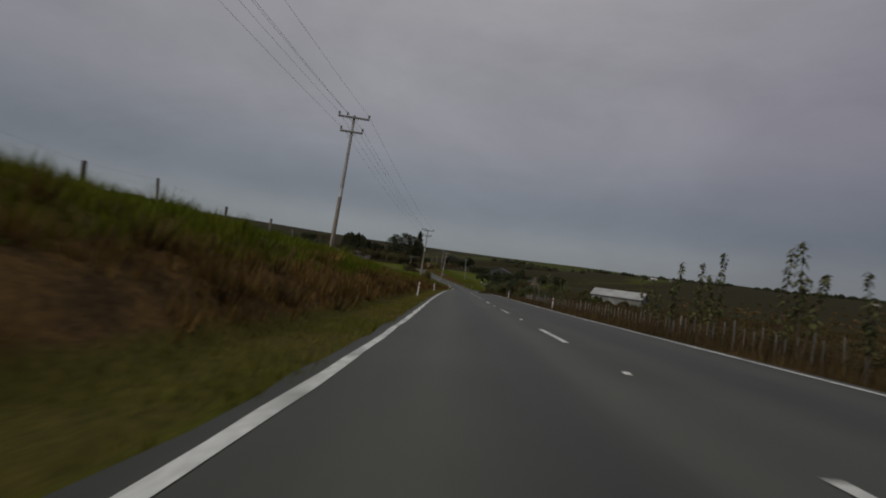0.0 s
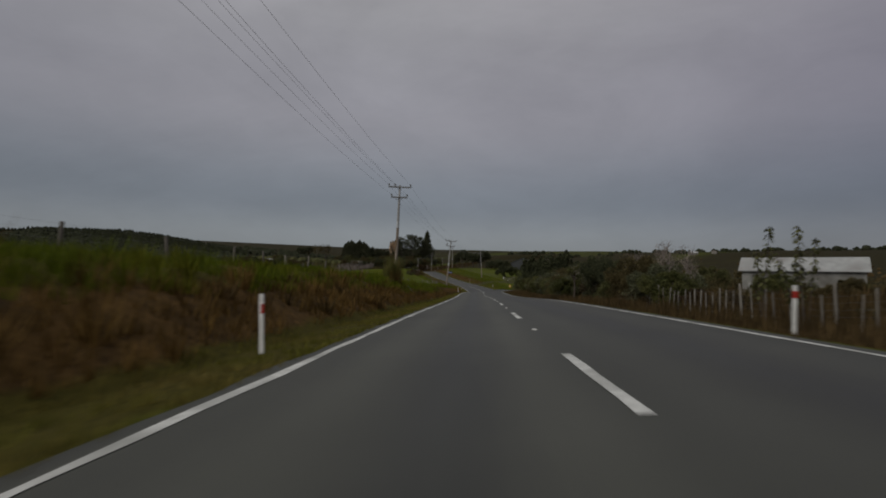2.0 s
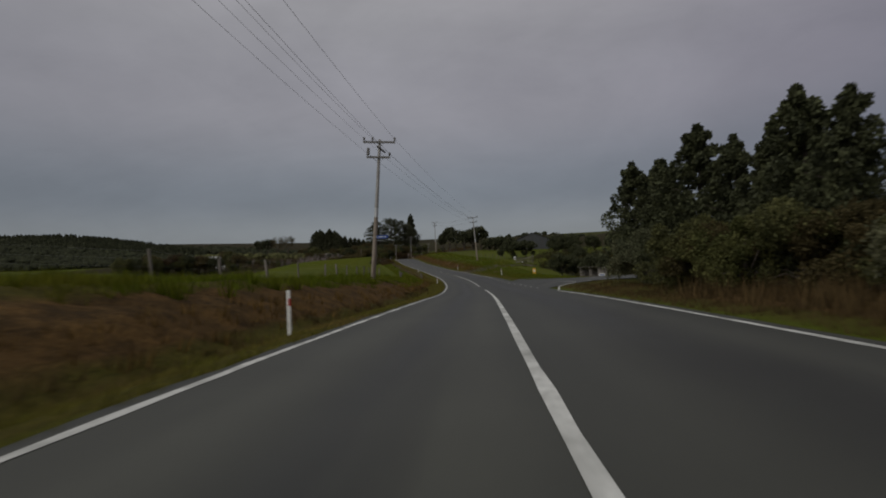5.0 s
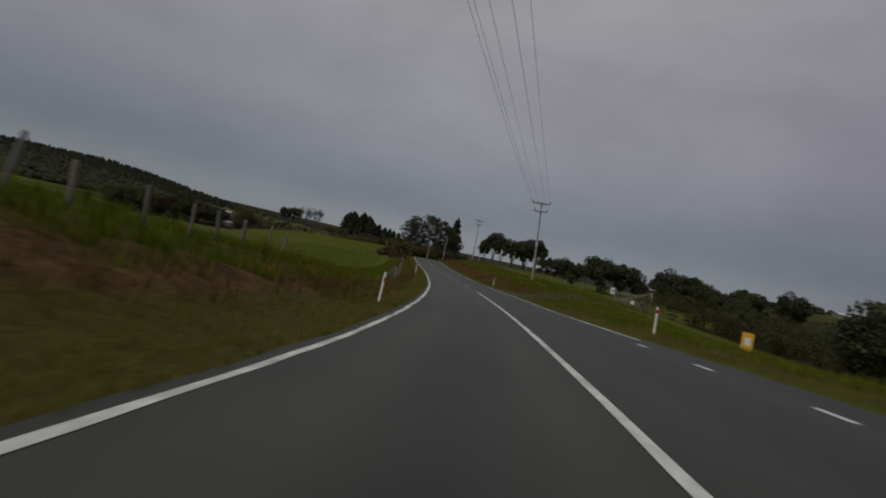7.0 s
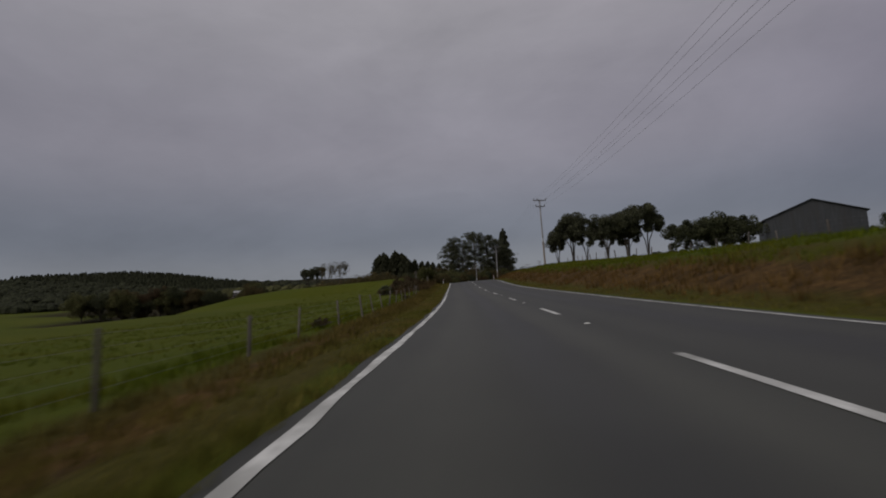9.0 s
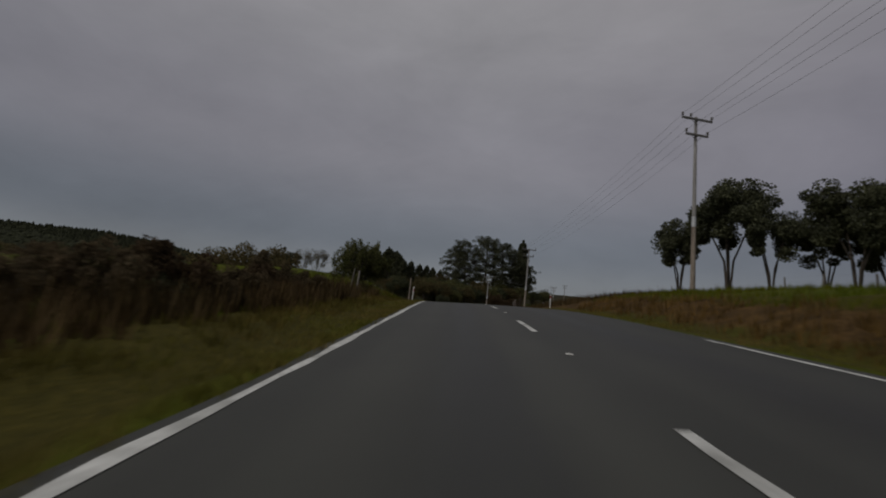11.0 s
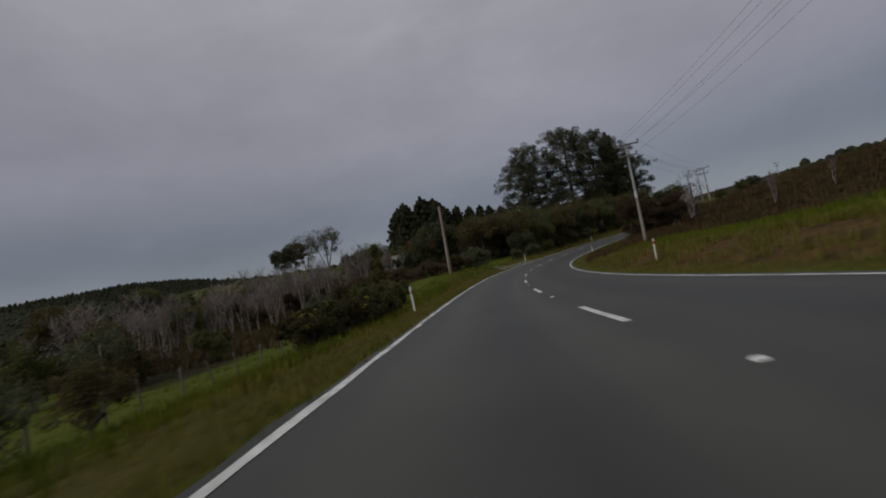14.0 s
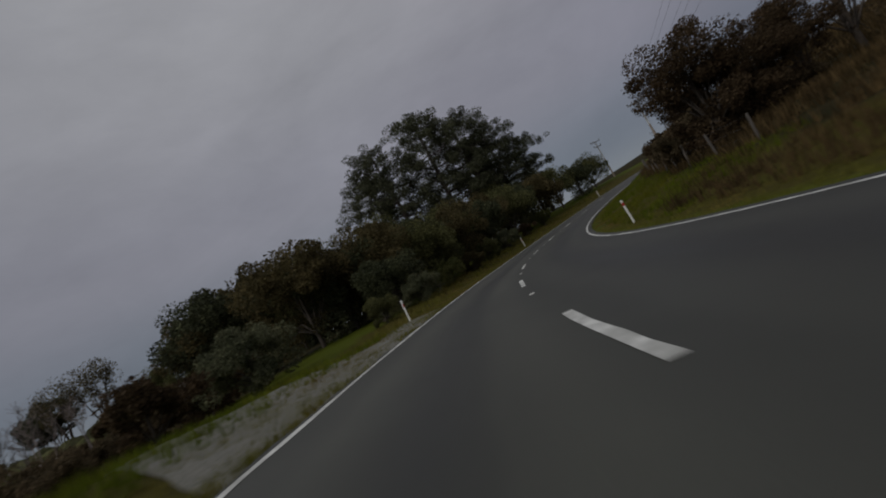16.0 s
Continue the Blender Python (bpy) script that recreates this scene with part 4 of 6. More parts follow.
# ---- trees and shrubs ----
def clump_tree(name, label, category, seed, height, radius, kind, mat, bark, leaf=0.16, per=60, group="", clumps=None):
    """Builds one tree at the origin: tapered trunk, limbs that carry leaf clumps, and a crown with gaps."""
    rng = np.random.default_rng(seed)
    root = tagged(new(name), label, category, group)
    runs, cs, rs = [], [], []
    bend = rng.normal(0, 0.03 * height, 2)

    def stem(u):
        return np.array([bend[0] * u * u, bend[1] * u * u, height * u])

    if kind == "pine":
        runs.append(([stem(u) for u in np.linspace(-0.02, 0.93, 8)], np.linspace(0.024 * height, 0.006 * height, 8)))
        n = clumps or 44
        for k in range(n):
            u = 0.30 + 0.66 * (k + rng.uniform(0, 1)) / n
            dome = math.sqrt(max(0.06, 1 - ((u - 0.60) / 0.43) ** 2))
            reach = radius * dome * rng.uniform(0.55, 1.08)
            az = k * 2.4 + rng.uniform(-0.5, 0.5)
            out = np.array([math.cos(az), math.sin(az), 0])
            p0 = stem(u * 0.94)
            up = rng.uniform(-0.02, 0.22) + 0.30 * max(0, u - 0.6)
            mid = p0 + out * reach * 0.55 + [0, 0, reach * up * 0.3]
            tip = p0 + out * reach + [0, 0, reach * up]
            runs.append(([p0, mid, tip], [0.010 * height * (1.2 - u), 0.006 * height * (1.2 - u), 0.04]))
            for j in range(6):
                w = rng.uniform(0.45, 1.06)
                cs.append(p0 + (tip - p0) * w + rng.normal(0, 0.12 * radius, 3) * [1, 1, 0.45])
                rs.append(radius * rng.uniform(0.10, 0.18))
        for k in range(14):
            cs.append(stem(0.94) + rng.normal(0, 0.20 * radius, 3) * [1, 1, 0.35])
            rs.append(radius * rng.uniform(0.10, 0.16))
        flat = 0.72
    elif kind in ("cone", "belt"):
        runs.append(([stem(u) for u in np.linspace(-0.02, 0.98, 8)], np.linspace(0.022 * height, 0.004 * height, 8)))
        n = clumps or 46
        for k in range(n):
            u = 0.08 + 0.90 * (k / n) ** 0.9
            reach = radius * (1 - u) ** (0.75 if kind == "cone" else 0.62) * rng.uniform(0.75, 1.15) + 0.02 * height
            az = k * 2.4 + rng.uniform(-0.4, 0.4)
            out = np.array([math.cos(az), math.sin(az), 0])
            p0, tip = stem(u), stem(u) + out * reach + [0, 0, reach * rng.uniform(0.1, 0.55)]
            if k % 3 == 0:
                runs.append(([p0, tip], [0.006 * height * (1.1 - u), 0.015]))
            for w in (0.45, 0.95):
                cs.append(p0 + (tip - p0) * w)
                rs.append(max(0.10 * radius, radius * (0.30 if kind == "cone" else 0.25) * (1.05 - u) * rng.uniform(0.7, 1.2)))
        for k in range(3):
            cs.append(stem(0.97 + 0.03 * k))
            rs.append(0.09 * radius)
        flat = 1.1
    elif kind == "parasol":
        for k in range(4 + seed % 2):
            az = k * 1.5 + rng.uniform(0, 1)
            out = np.array([math.cos(az), math.sin(az), 0])
            foot = np.array([0.03, 0.02, -0.15]) * height * 0.1
            knee, top = out * radius * 0.10 + [0, 0, height * rng.uniform(0.25, 0.4)], out * radius * rng.uniform(0.35, 0.6) + [0, 0, height * 0.72]
            runs.append(([foot, knee, top], [0.0125 * height, 0.0095 * height, 0.005 * height]))
            for j in range(4):
                b = az + rng.uniform(-1.2, 1.2)
                tip = top + np.array([math.cos(b), math.sin(b), 0]) * radius * rng.uniform(0.2, 0.5) + [0, 0, height * rng.uniform(-0.06, 0.22)]
                runs.append(([top * 0.9 + knee * 0.1, tip], [0.005 * height, 0.02]))
                cs += [tip, (tip + top) / 2 + [0, 0, 0.06 * height], tip * [0.6, 0.6, 1] + [0, 0, 0.08 * height], top * 0.8 + tip * 0.2 - [0, 0, height * rng.uniform(0.02, 0.22)]]
                rs += [radius * rng.uniform(0.18, 0.38), radius * rng.uniform(0.2, 0.34), radius * rng.uniform(0.2, 0.34), radius * rng.uniform(0.12, 0.30)]
        flat = 0.72
    else:
        runs.append(([stem(u) for u in np.linspace(-0.05, 0.7, 5)], np.linspace(0.022 * height, 0.008 * height, 5) + 0.015))
        n = (clumps or 34) + 8
        for k in range(n):
            d = rng.normal(size=3)
            d /= np.linalg.norm(d)
            d[2] = abs(d[2]) if k % 3 else d[2]
            u = rng.uniform(0.42, 1.10)
            q = np.array([d[0] * radius * u, d[1] * radius * u, height * (0.47 + 0.45 * d[2] * u)])
            q[2] = max(q[2], 0.12 * height)
            cs.append(q)
            rs.append(min(radius, height * 0.5) * rng.uniform(0.17, 0.46))
            if k % 3 == 0:
                runs.append(([stem(0.15), (stem(0.3) + q) / 2, q], [0.008 * height + 0.01, 0.005 * height + 0.006, 0.008]))
        flat = 0.85
    v, f = tubes(runs, 6)
    obj("trunk", v, f, bark, root, smooth=True)
    v, f = leaves(rng, cs, rs, per, leaf, flat, aspect=0.32 if kind == "pine" else 0.55)
    keep = v[:, 2].reshape(-1, 4).min(1) > -0.1
    obj("crown", v, f[keep], mat, root)
    return root


def bare_tree(name, label, seed, height, bark=None, group=""):
    """A leafless sapling: upright stems that fork into fine twigs."""
    rng = np.random.default_rng(seed)
    root = tagged(new(name), label, "tree", group)
    main, fine = [], []
    for k in range(2 + seed % 3):
        az = rng.uniform(0, 6.28)
        out = np.array([math.cos(az), math.sin(az), 0])
        tip = out * height * rng.uniform(0.05, 0.22) + [0, 0, height * rng.uniform(0.75, 1.0)]
        mid = tip * 0.5 + rng.normal(0, 0.03 * height, 3)
        main.append(([(0, 0, -0.2), mid, tip], [0.011 * height, 0.007 * height, 0.006]))
        for j in range(14):
            u = rng.uniform(0.25, 0.98)
            p = mid * (1 - u) + tip * u
            a = rng.uniform(0, 6.28)
            e = p + np.array([math.cos(a), math.sin(a), 0]) * height * rng.uniform(0.05, 0.16) + [0, 0, height * rng.uniform(0.08, 0.22)]
            fine.append(([p, (p + e) / 2 + rng.normal(0, 0.01 * height, 3), e], [0.030, 0.020, 0.009]))
            for q in range(3):
                g = (p + e) / 2 * 0.6 + e * 0.4
                fine.append(([g, g + rng.normal(0, 0.05 * height, 3) + [0, 0, 0.06 * height]], [0.016, 0.007]))
    obj("trunk", *tubes(main, 6), bark or M_PALE_BARK, root, smooth=True)
    obj("crown", *tubes(fine, 3), bark or M_PALE_BARK, root)
    return root


def weed_sapling(seed, height):
    rng = np.random.default_rng(seed)
    root = tagged(new("sapling"), "tall thin sapling with large drooping leaves", "sapling", "roadside saplings")
    runs, pv = [], []
    for k in range(2):
        lean = rng.normal(0, 0.08, 2) * height
        tip = np.array([lean[0], lean[1], height * (1 - 0.25 * k)])
        runs.append(([(0, 0, -0.1), tip * 0.5, tip], [0.03, 0.02, 0.008]))
        for j in range(80):
            u = 1.0 - 0.62 * rng.uniform(0, 1) ** 1.2
            p = tip * u
            a = rng.uniform(0, 6.28)
            o = np.array([math.cos(a), math.sin(a), 0])
            q = p + o * rng.uniform(0.05, 0.22) * (1.35 - u)
            runs.append(([p, q], [0.006, 0.004]))
            s = np.cross(o, [0, 0, 1]) * rng.uniform(0.04, 0.08)
            t = q + o * rng.uniform(0.09, 0.17) - [0, 0, rng.uniform(0.05, 0.22)]
            pv += [q, (q + t) / 2 + s, t, (q + t) / 2 - s]
    obj("stem", *tubes(runs, 4), M_BARK, root)
    obj("foliage", pv, np.arange(len(pv)).reshape(-1, 4), M_LEAF, root)
    return root


def place(ob, at, turn=0.0, size=1.0, tall=1.0):
    ob.matrix_world = pose(*at, 0, 0, turn) @ Matrix.Diagonal((size, size, size * tall, 1))
    return ob


def again(ob, at, turn=0.0, size=1.0, tall=1.0):
    m = pose(*at, 0, 0, turn) @ Matrix.Diagonal((size, size, size * tall, 1))
    made = copy_thing(ob, Matrix.Identity(4))
    made.matrix_world = m
    return made


class Kind:
    """A few differently grown models of one kind of plant, set out one after another."""

    def __init__(self, makers):
        self.makers, self.models, self.n = makers, [], 0

    def put(self, at, size=1.0, turn=None, tall=1.0):
        k = self.n % len(self.makers)
        turn = (self.n * 137.5) % 360 if turn is None else turn
        self.n += 1
        if k >= len(self.models):
            self.models.append(self.makers[k]())
            return place(self.models[k], at, turn, size, tall)
        return again(self.models[k], at, turn, size, tall)


PINES = Kind([lambda k=k: clump_tree("pine_tree", "tall dark pine with flat layered limbs and gaps of sky", "tree", 40 + k, 26, 8.0, "pine", M_PINE, M_BARK, 0.19, 150, "old pines by the bend", 38) for k in range(3)])
CONES = Kind([lambda k=k: clump_tree("conifer", "dark green pointed conifer tree beside the road", "tree", 60 + k, 8, 2.9, "cone", M_CYPRESS, M_BARK, 0.12, 120, "roadside conifers", 50) for k in range(3)])
DARKS = Kind([lambda k=k: clump_tree("conifer", "tall dark spiky conifer of a distant shelter belt", "tree", 70 + k, 20, 5.2, "belt", M_PINE, M_BARK, 0.26, 150, "shelter belt conifers", 120) for k in range(3)])
ROUNDS = Kind([lambda k=k: clump_tree("tree", "round dense dark green broadleaf tree in a field", "tree", 80 + k, 6, 3.2, "round", M_CYPRESS, M_BARK, 0.16, 260, "field trees", 34) for k in range(3)])
PARASOLS = Kind([lambda k=k: clump_tree("parasol_tree", "dark tree with bare leaning trunks and a flat crown", "tree", 90 + k, 8.9, 3.3, "parasol", M_PINE, M_BARK, 0.12, 270, "row of bare-trunked trees") for k in range(4)])
AIRY = Kind([lambda k=k: clump_tree("field_tree", "tall thin-leaved tree with sky showing through its crown", "tree", 95 + k, 17, 6.2, "parasol", M_DULL, M_BARK, 0.20, 45, "open-crowned field trees") for k in range(2)])
BUSHES = Kind([lambda k=k: clump_tree("bush", "dense dark green roadside bush", "bush", 100 + k, 2.6, 1.6, "round", (M_LEAF, M_GUM, M_OLIVE, M_DULL)[k], M_BARK, 0.055, 340, "roadside bushes", 34) for k in range(4)])
BROWNS = Kind([lambda k=k: clump_tree("scrub_bush", "brown twiggy scrub bush with few leaves", "bush", 120 + k, 2.4, 1.7, "round", (M_RUSSET, M_TWIG, M_TWIG)[k], M_BARK, 0.075, 190, "brown scrub", 28) for k in range(3)])
NATIVE = Kind([lambda k=k: clump_tree("bush_tree", "dense dark native bush tree on the bank", "tree", 140 + k, 8, 3.8, "round", (M_LEAF, M_CYPRESS, M_DULL)[k], M_BARK, 0.115, 420, "roadside native bush", 40) for k in range(3)])
BARES = Kind([lambda k=k: bare_tree("bare_tree", "pale leafless young tree with upright twigs", 160 + k, 7.0, group="bare young trees") for k in range(5)])
SAPLINGS = Kind([lambda k=k: weed_sapling(180 + k, 3.9) for k in range(3)])
AUTUMN = Kind([lambda k=k: clump_tree("autumn_tree", "reddish brown half-bare tree beside the bend", "tree", 190 + k, 8.5, 3.2, "round", M_RUSSET, M_BARK, 0.085, 520, "reddish trees", 46) for k in range(2)])

GUMS = Kind([lambda k=k: clump_tree("gum_bush", "grey-green upright gum bush by the field", "bush", 210 + k, 2.7, 1.15, "round", (M_GUM, M_DULL, M_OLIVE)[k], M_PALE_BARK, 0.06, 150, "gum bushes", 24) for k in range(3)])
rnd = np.random.default_rng(7)


def brush(label, places, sizes, mat, seed):
    """Low scrub that cannot be told apart: many leaf clumps on the ground, as one object."""
    rng = np.random.default_rng(seed)
    cs, rs = [], []
    for p, q in zip(places, sizes):
        for k in range(9):
            r = q * rng.uniform(0.45, 0.9)
            cs.append((p[0] + rng.normal(0, 0.9) * q, p[1] + rng.normal(0, 0.9) * q, p[2] + q * rng.uniform(0.3, 1.5)))
            rs.append(r)
    v, f = leaves(rng, cs, rs, 78, 0.10, 0.8)
    tagged(obj("scrub", v, f, mat), label, "scrub", kind="stuff")


# old pines and the belts behind the last bend
for x, y, size in ((-74, 537, 1.08), (-65.5, 540, 1.17), (-58.5, 546, 1.1), (-54, 552, .95), (-79, 539, 0.95), (-48.5, 553, 0.72)):
    PINES.put(on_ground(x, y, 0.3), size)
SPIRE = clump_tree("conifer", "tall dark pointed pine with drooping layered limbs", "tree", 77, 27, 6.5, "cone", M_PINE, M_BARK, 0.34, 120, "old pines by the bend", 80)
place(SPIRE, on_ground(-57, 606, 0.3), 0, 1.22)
for x, y, size in ((-131, 543, .9), (-128, 541, 1.0), (-126, 536, .95), (-122, 534, .98), (-118, 541, 1.04), (-107, 529, .8), (-101, 531, .72), (-95, 532, .66), (-124, 538, 1.05), (-120, 539, 0.98), (-117, 534, 1.08), (-113, 536, 1.0), (-110, 531, 0.92), (-105, 532, 0.78), (-98, 533, 0.7), (-92, 535, 0.62), (-86, 538, 0.6)):
    DARKS.put(on_ground(-43 + (x + 50) * 1.165, 378 + (y - 378) * 1.165, 0.3), size * 1.04)
for x, y, size in ((-149, 538, 1.0), (-157, 537, 0.95)):
    AIRY.put(on_ground(x, y, 0.3), size)
for x, y, size in ((-168, 545, 1.5), (-176, 548, 1.4)):
    PARASOLS.put(on_ground(x, y, 0.3), size)
for x, y, size in ((-122, 523, 1.25), (-127, 526, 1.2), (-106, 521, 1.1), (-100, 522, 1.15), (-95, 520, 1.0), (-90, 524, 1.3), (-85, 522, 1.2), (-80, 526, 1.35), (-84, 530, 1.5), (-76, 521, 1.2), (-71, 524, 1.3), (-66, 530, 1.3), (-60, 540, 1.35), (-55, 548, 1.3),
                   (-133, 529, 1.1), (-115, 524, 0.9), (-110, 516, 0.62), (-116, 515, 0.6), (-104, 515, 0.7)):
    NATIVE.put(on_ground(x, y, 0.3), size)
for x, y, size in ((-106, 512, .75), (-112, 510, .72), (-118, 512, .75), (-100, 508, .7), (-124, 514, .8)):
    NATIVE.put(on_ground(x, y, 0.3), size)
brush("brown scrub across the low field", [on_ground(-112 - 36 * rnd.uniform(), 448 + 30 * rnd.uniform(), 0.2) for k in range(60)], rnd.uniform(0.9, 1.5, 60), M_TWIG, 306)
for k in range(9):
    NATIVE.put(on_ground(-104 - 48 * k / 8, 437 + 38 * k / 8 + rnd.uniform(-3, 3), 0.2), rnd.uniform(0.5, 0.65))
    NATIVE.put(on_ground(-108 - 48 * k / 8, 449 + 36 * k / 8 + rnd.uniform(-3, 3), 0.2), rnd.uniform(0.5, 0.65))
for k in range(12):
    BARES.put(on_ground(-112 - 46 * k / 11, 455 + rnd.uniform(-8, 12), 0.1), rnd.uniform(0.6, 0.85))
for x, y, size in ((-173, 488, 1.25), (-167, 481, 1.15), (-178, 492, 1.2), (-152, 447, .7), (-149, 444, .62), (-151, 453, 1.3), (-156, 456, 1.15)):
    NATIVE.put(on_ground(x, y, 0.2), size)
brush("brown scrub before the farmhouse", [on_ground(-215 + 85 * k / 35, 492 + rnd.uniform(-6, 6), 0.2) for k in range(36)], rnd.uniform(1.0, 1.5, 36), M_TWIG, 305)
# native bush along the outside of the last bend
for s, d, size in ((485, -10, .62), (489, -13, .95), (493, -10, .8), (497, -12, 1.0), (501, -10.5, .95), (505, -13, 1.0), (510, -11, .95), (515, -13, 1.05), (520, -11, 1.0),
                   (526, -12, 1.0), (532, -11, 1.0), (540, -12, 1.0), (548, -12, 0.9), (486, -17.5, 1.12), (492, -20, 1.15), (498, -22, 1.15), (505, -22, 1.1), (512, -22, 1.15), (519, -22, 1.15), (527, -23, 1.1),
                   (556, -13, 0.9), (488, -15.5, 1.0), (492.5, -16, 1.08), (497, -16.5, 1.12), (488, -27.5, 1.3), (489, -30, 1.2)):
    NATIVE.put(beside(s, d, 0.2), size)
for s, d, size in ((479, -8.6, .7), (484, -7.6, .8), (490, -7.5, .9), (496, -7.4, .8), (502, -7.6, .9), (509, -7.8, .9), (516, -7.8, .8), (523, -8, .9), (427.5, -8.5, .7),
                   (391, -13, .8), (387, -14, .8), (462, -15, 1.0), (468, -14, 1.2), (473, -13, 1.3)):
    (BUSHES if int(s) % 3 else BROWNS).put(beside(s, d, 0.1), size)
for k in range(46):
    s = 428 + 50 * rnd.uniform()
    BARES.put(beside(s, -rnd.uniform(26, 50) - (6 if s < 440 else 0), 0.1), rnd.uniform(0.7, 1.02))
for k in range(26):
    BARES.put(beside(rnd.uniform(440, 466), -rnd.uniform(24, 38), 0.1), rnd.uniform(0.55, 0.8))
for k in range(44):
    s = rnd.uniform(450, 484)
    BROWNS.put(beside(s, -rnd.uniform(14, 34), 0.1), rnd.uniform(0.7, 1.25))
brush("brown scrub among the bare trees", [beside(392 + 90 * rnd.uniform(), -rnd.uniform(30, 72)) for k in range(60)], rnd.uniform(0.9, 1.7, 60), M_TWIG, 301)
for s, d, size in ((386, -26, .6), (389, -29, .65)):
    ROUNDS.put(beside(s, d, 0.1), size)
# inside of the last bend
for s, d, size in ((477, 10.7, .80), (478, 15.4, .62), (476.6, 13.0, .58), (487.5, 12.5, .5), (493, 13.5, .5)):
    AUTUMN.put(beside(s, d, 0.2), size, tall=0.9)
place(clump_tree("autumn_tree", "tall thin half-bare tree with a few reddish leaves", "tree", 195, 7.4, 2.1, "round", M_RUSSET, M_BARK, 0.075, 26, "reddish trees", 40), beside(478.5, 18, 0.2))
for s, d, size in ((477.5, 10.4, .95), (479.5, 9.6, .9), (480.5, 12.8, 1.1), (477, 12.6, 1.0), (483, 10.0, .8), (485, 11.5, 1.0), (491, 10.5, .9), (497, 11, .9), (505, 11, .8), (470, 17, .5), (500, 16, .5), (508, 15, .5)):
    BROWNS.put(beside(s, d, 0.1), size)
for s, d, size in ((545, 11, .42), (552, 10, .5), (556, 13, .3), (566, 13, .32), (575, 14, .32), (585, 15, .35), (520, 16, .3)):
    NATIVE.put(beside(s, d, 0.1), size)
brush("brown scrub on the slope beyond the bend", [beside(rnd.uniform(400, 450), rnd.uniform(46, 88)) for k in range(130)], rnd.uniform(0.3, 0.6, 130), M_TWIG, 311)
brush("brown scrub on the slope inside the bend", [beside(rnd.uniform(385, 525), rnd.uniform(21, 48)) for k in range(190)], rnd.uniform(0.22, 0.42, 190), M_TWIG, 302)
for k in range(26):
    BROWNS.put(beside(rnd.uniform(476, 506), rnd.uniform(9, 15), 0.1), rnd.uniform(0.35, 0.6))
for s, d, size in ((468, 26, .55), (474, 33, .5), (471, 17.5, .62)):
    BARES.put(beside(s, d, 0.1), size)
# right-hand row of bare-trunked trees, barn trees and field trees
for s, d, size in ((365.7, 22.7, .96), (360, 24.2, 1.2), (357, 26, .95), (351, 28, 1.0), (350, 31.5, 1.12), (350, 35.5, 1.14), (356, 30, .9), (354, 33.5, .84)):
    PARASOLS.put(beside(s, d, 0.2), size)
for s, d, size in ((331, 33, .85), (328, 37, .95), (333, 38, .95), (318, 54, .62), (300, 62, .9), (292, 66, 1.0), (304, 72, 1.1), (298, 80, 1.25), (263, 21, .86), (265.5, 25.5, .78), (281, 41, 1.0), (271, 39, .9), (213.5, 15.6, .62), (209.5, 19, .66), (216, 19, .55),
                   (246, 31, .5), (253, 35, .55), (240, 27, .42), (236, 24, .38), (258, 36, .6), (286, 47, 1.0), (330, 41, .85), (280, 22.7, .34)):
    ROUNDS.put(beside(s, d, 0.1), size)
spots = [(s, rnd.uniform(30, 100) if s < 235 else rnd.uniform(44, 100)) for s in rnd.uniform(182, 266, 150)]
brush("dark scrub below the junction", [beside(*q) for q in spots], rnd.uniform(0.6, 1.3, 150), M_WEED, 303)
# hedge on the right before the junction
for s, d, size, tall in ((165.6, 9.5, .88, 1.0), (163.2, 9.8, .8, 1.05), (161, 9.8, .72, 1.1), (158, 10, .95, .95), (155.5, 10.4, .7, 1.1), (152.5, 11.5, .92, .95), (149, 10.4, .66, 1.1), (145, 11.2, .7, 1.1), (140, 11, .62, 1.15), (134, 11.5, .66, 1.15), (129, 10.5, .62, 1.2), (166.5, 18, 1.1, 1), (160, 16, 1.0, 1)):
    CONES.put(beside(s, d, 0.1), size, tall=tall)
for k in range(52):
    s = 96 + 64 * k / 51 + rnd.uniform(-1, 1)
    BUSHES.put(beside(max(s, 104), 7.8 + rnd.uniform(0, 3.6), 0.1), rnd.uniform(0.8, 1.15) + 0.25 * (118 < s < 135))
for k in range(26):
    BROWNS.put(beside(101 + rnd.uniform(0, 42), rnd.uniform(9.5, 15), 0.1), rnd.uniform(0.9, 1.4))
for k in range(22):
    BARES.put(beside(98 + rnd.uniform(0, 40), rnd.uniform(9, 14), 0.1), rnd.uniform(0.38, 0.55))
for s, d, size in ((118, 12, .48), (124, 12, .55), (128, 11, .5)):
    NATIVE.put(beside(s, d, 0.1), size)
for x, y, size in ((25.5, 99, 1.0), (28.5, 101, .7), (33.5, 100, .6), (37.5, 99.5, .85), (23, 96, .8), (30.5, 97, .8), (35, 96.5, .75)):
    BUSHES.put(on_ground(x, y, 0.1), size)
NATIVE.put(beside(97.2, 9.9, 0.1), 0.47, tall=1.35)
NATIVE.put(beside(88.4, 10.4, 0.1), 0.5)
for s, d, size in ((84.5, 10.6, 1.15), (82, 10.4, 1.0), (91.5, 10.8, 1.1), (93.5, 10.2, .9), (86.5, 12, 1.2), (90, 12.5, 1.3), (94, 12.5, 1.3)):
    BUSHES.put(beside(s, d, 0.1), size)
for s, d, size in ((85.5, 11.5, .62), (83, 12, .55), (92.5, 11.5, .6)):
    BARES.put(beside(s, d, 0.1), size)
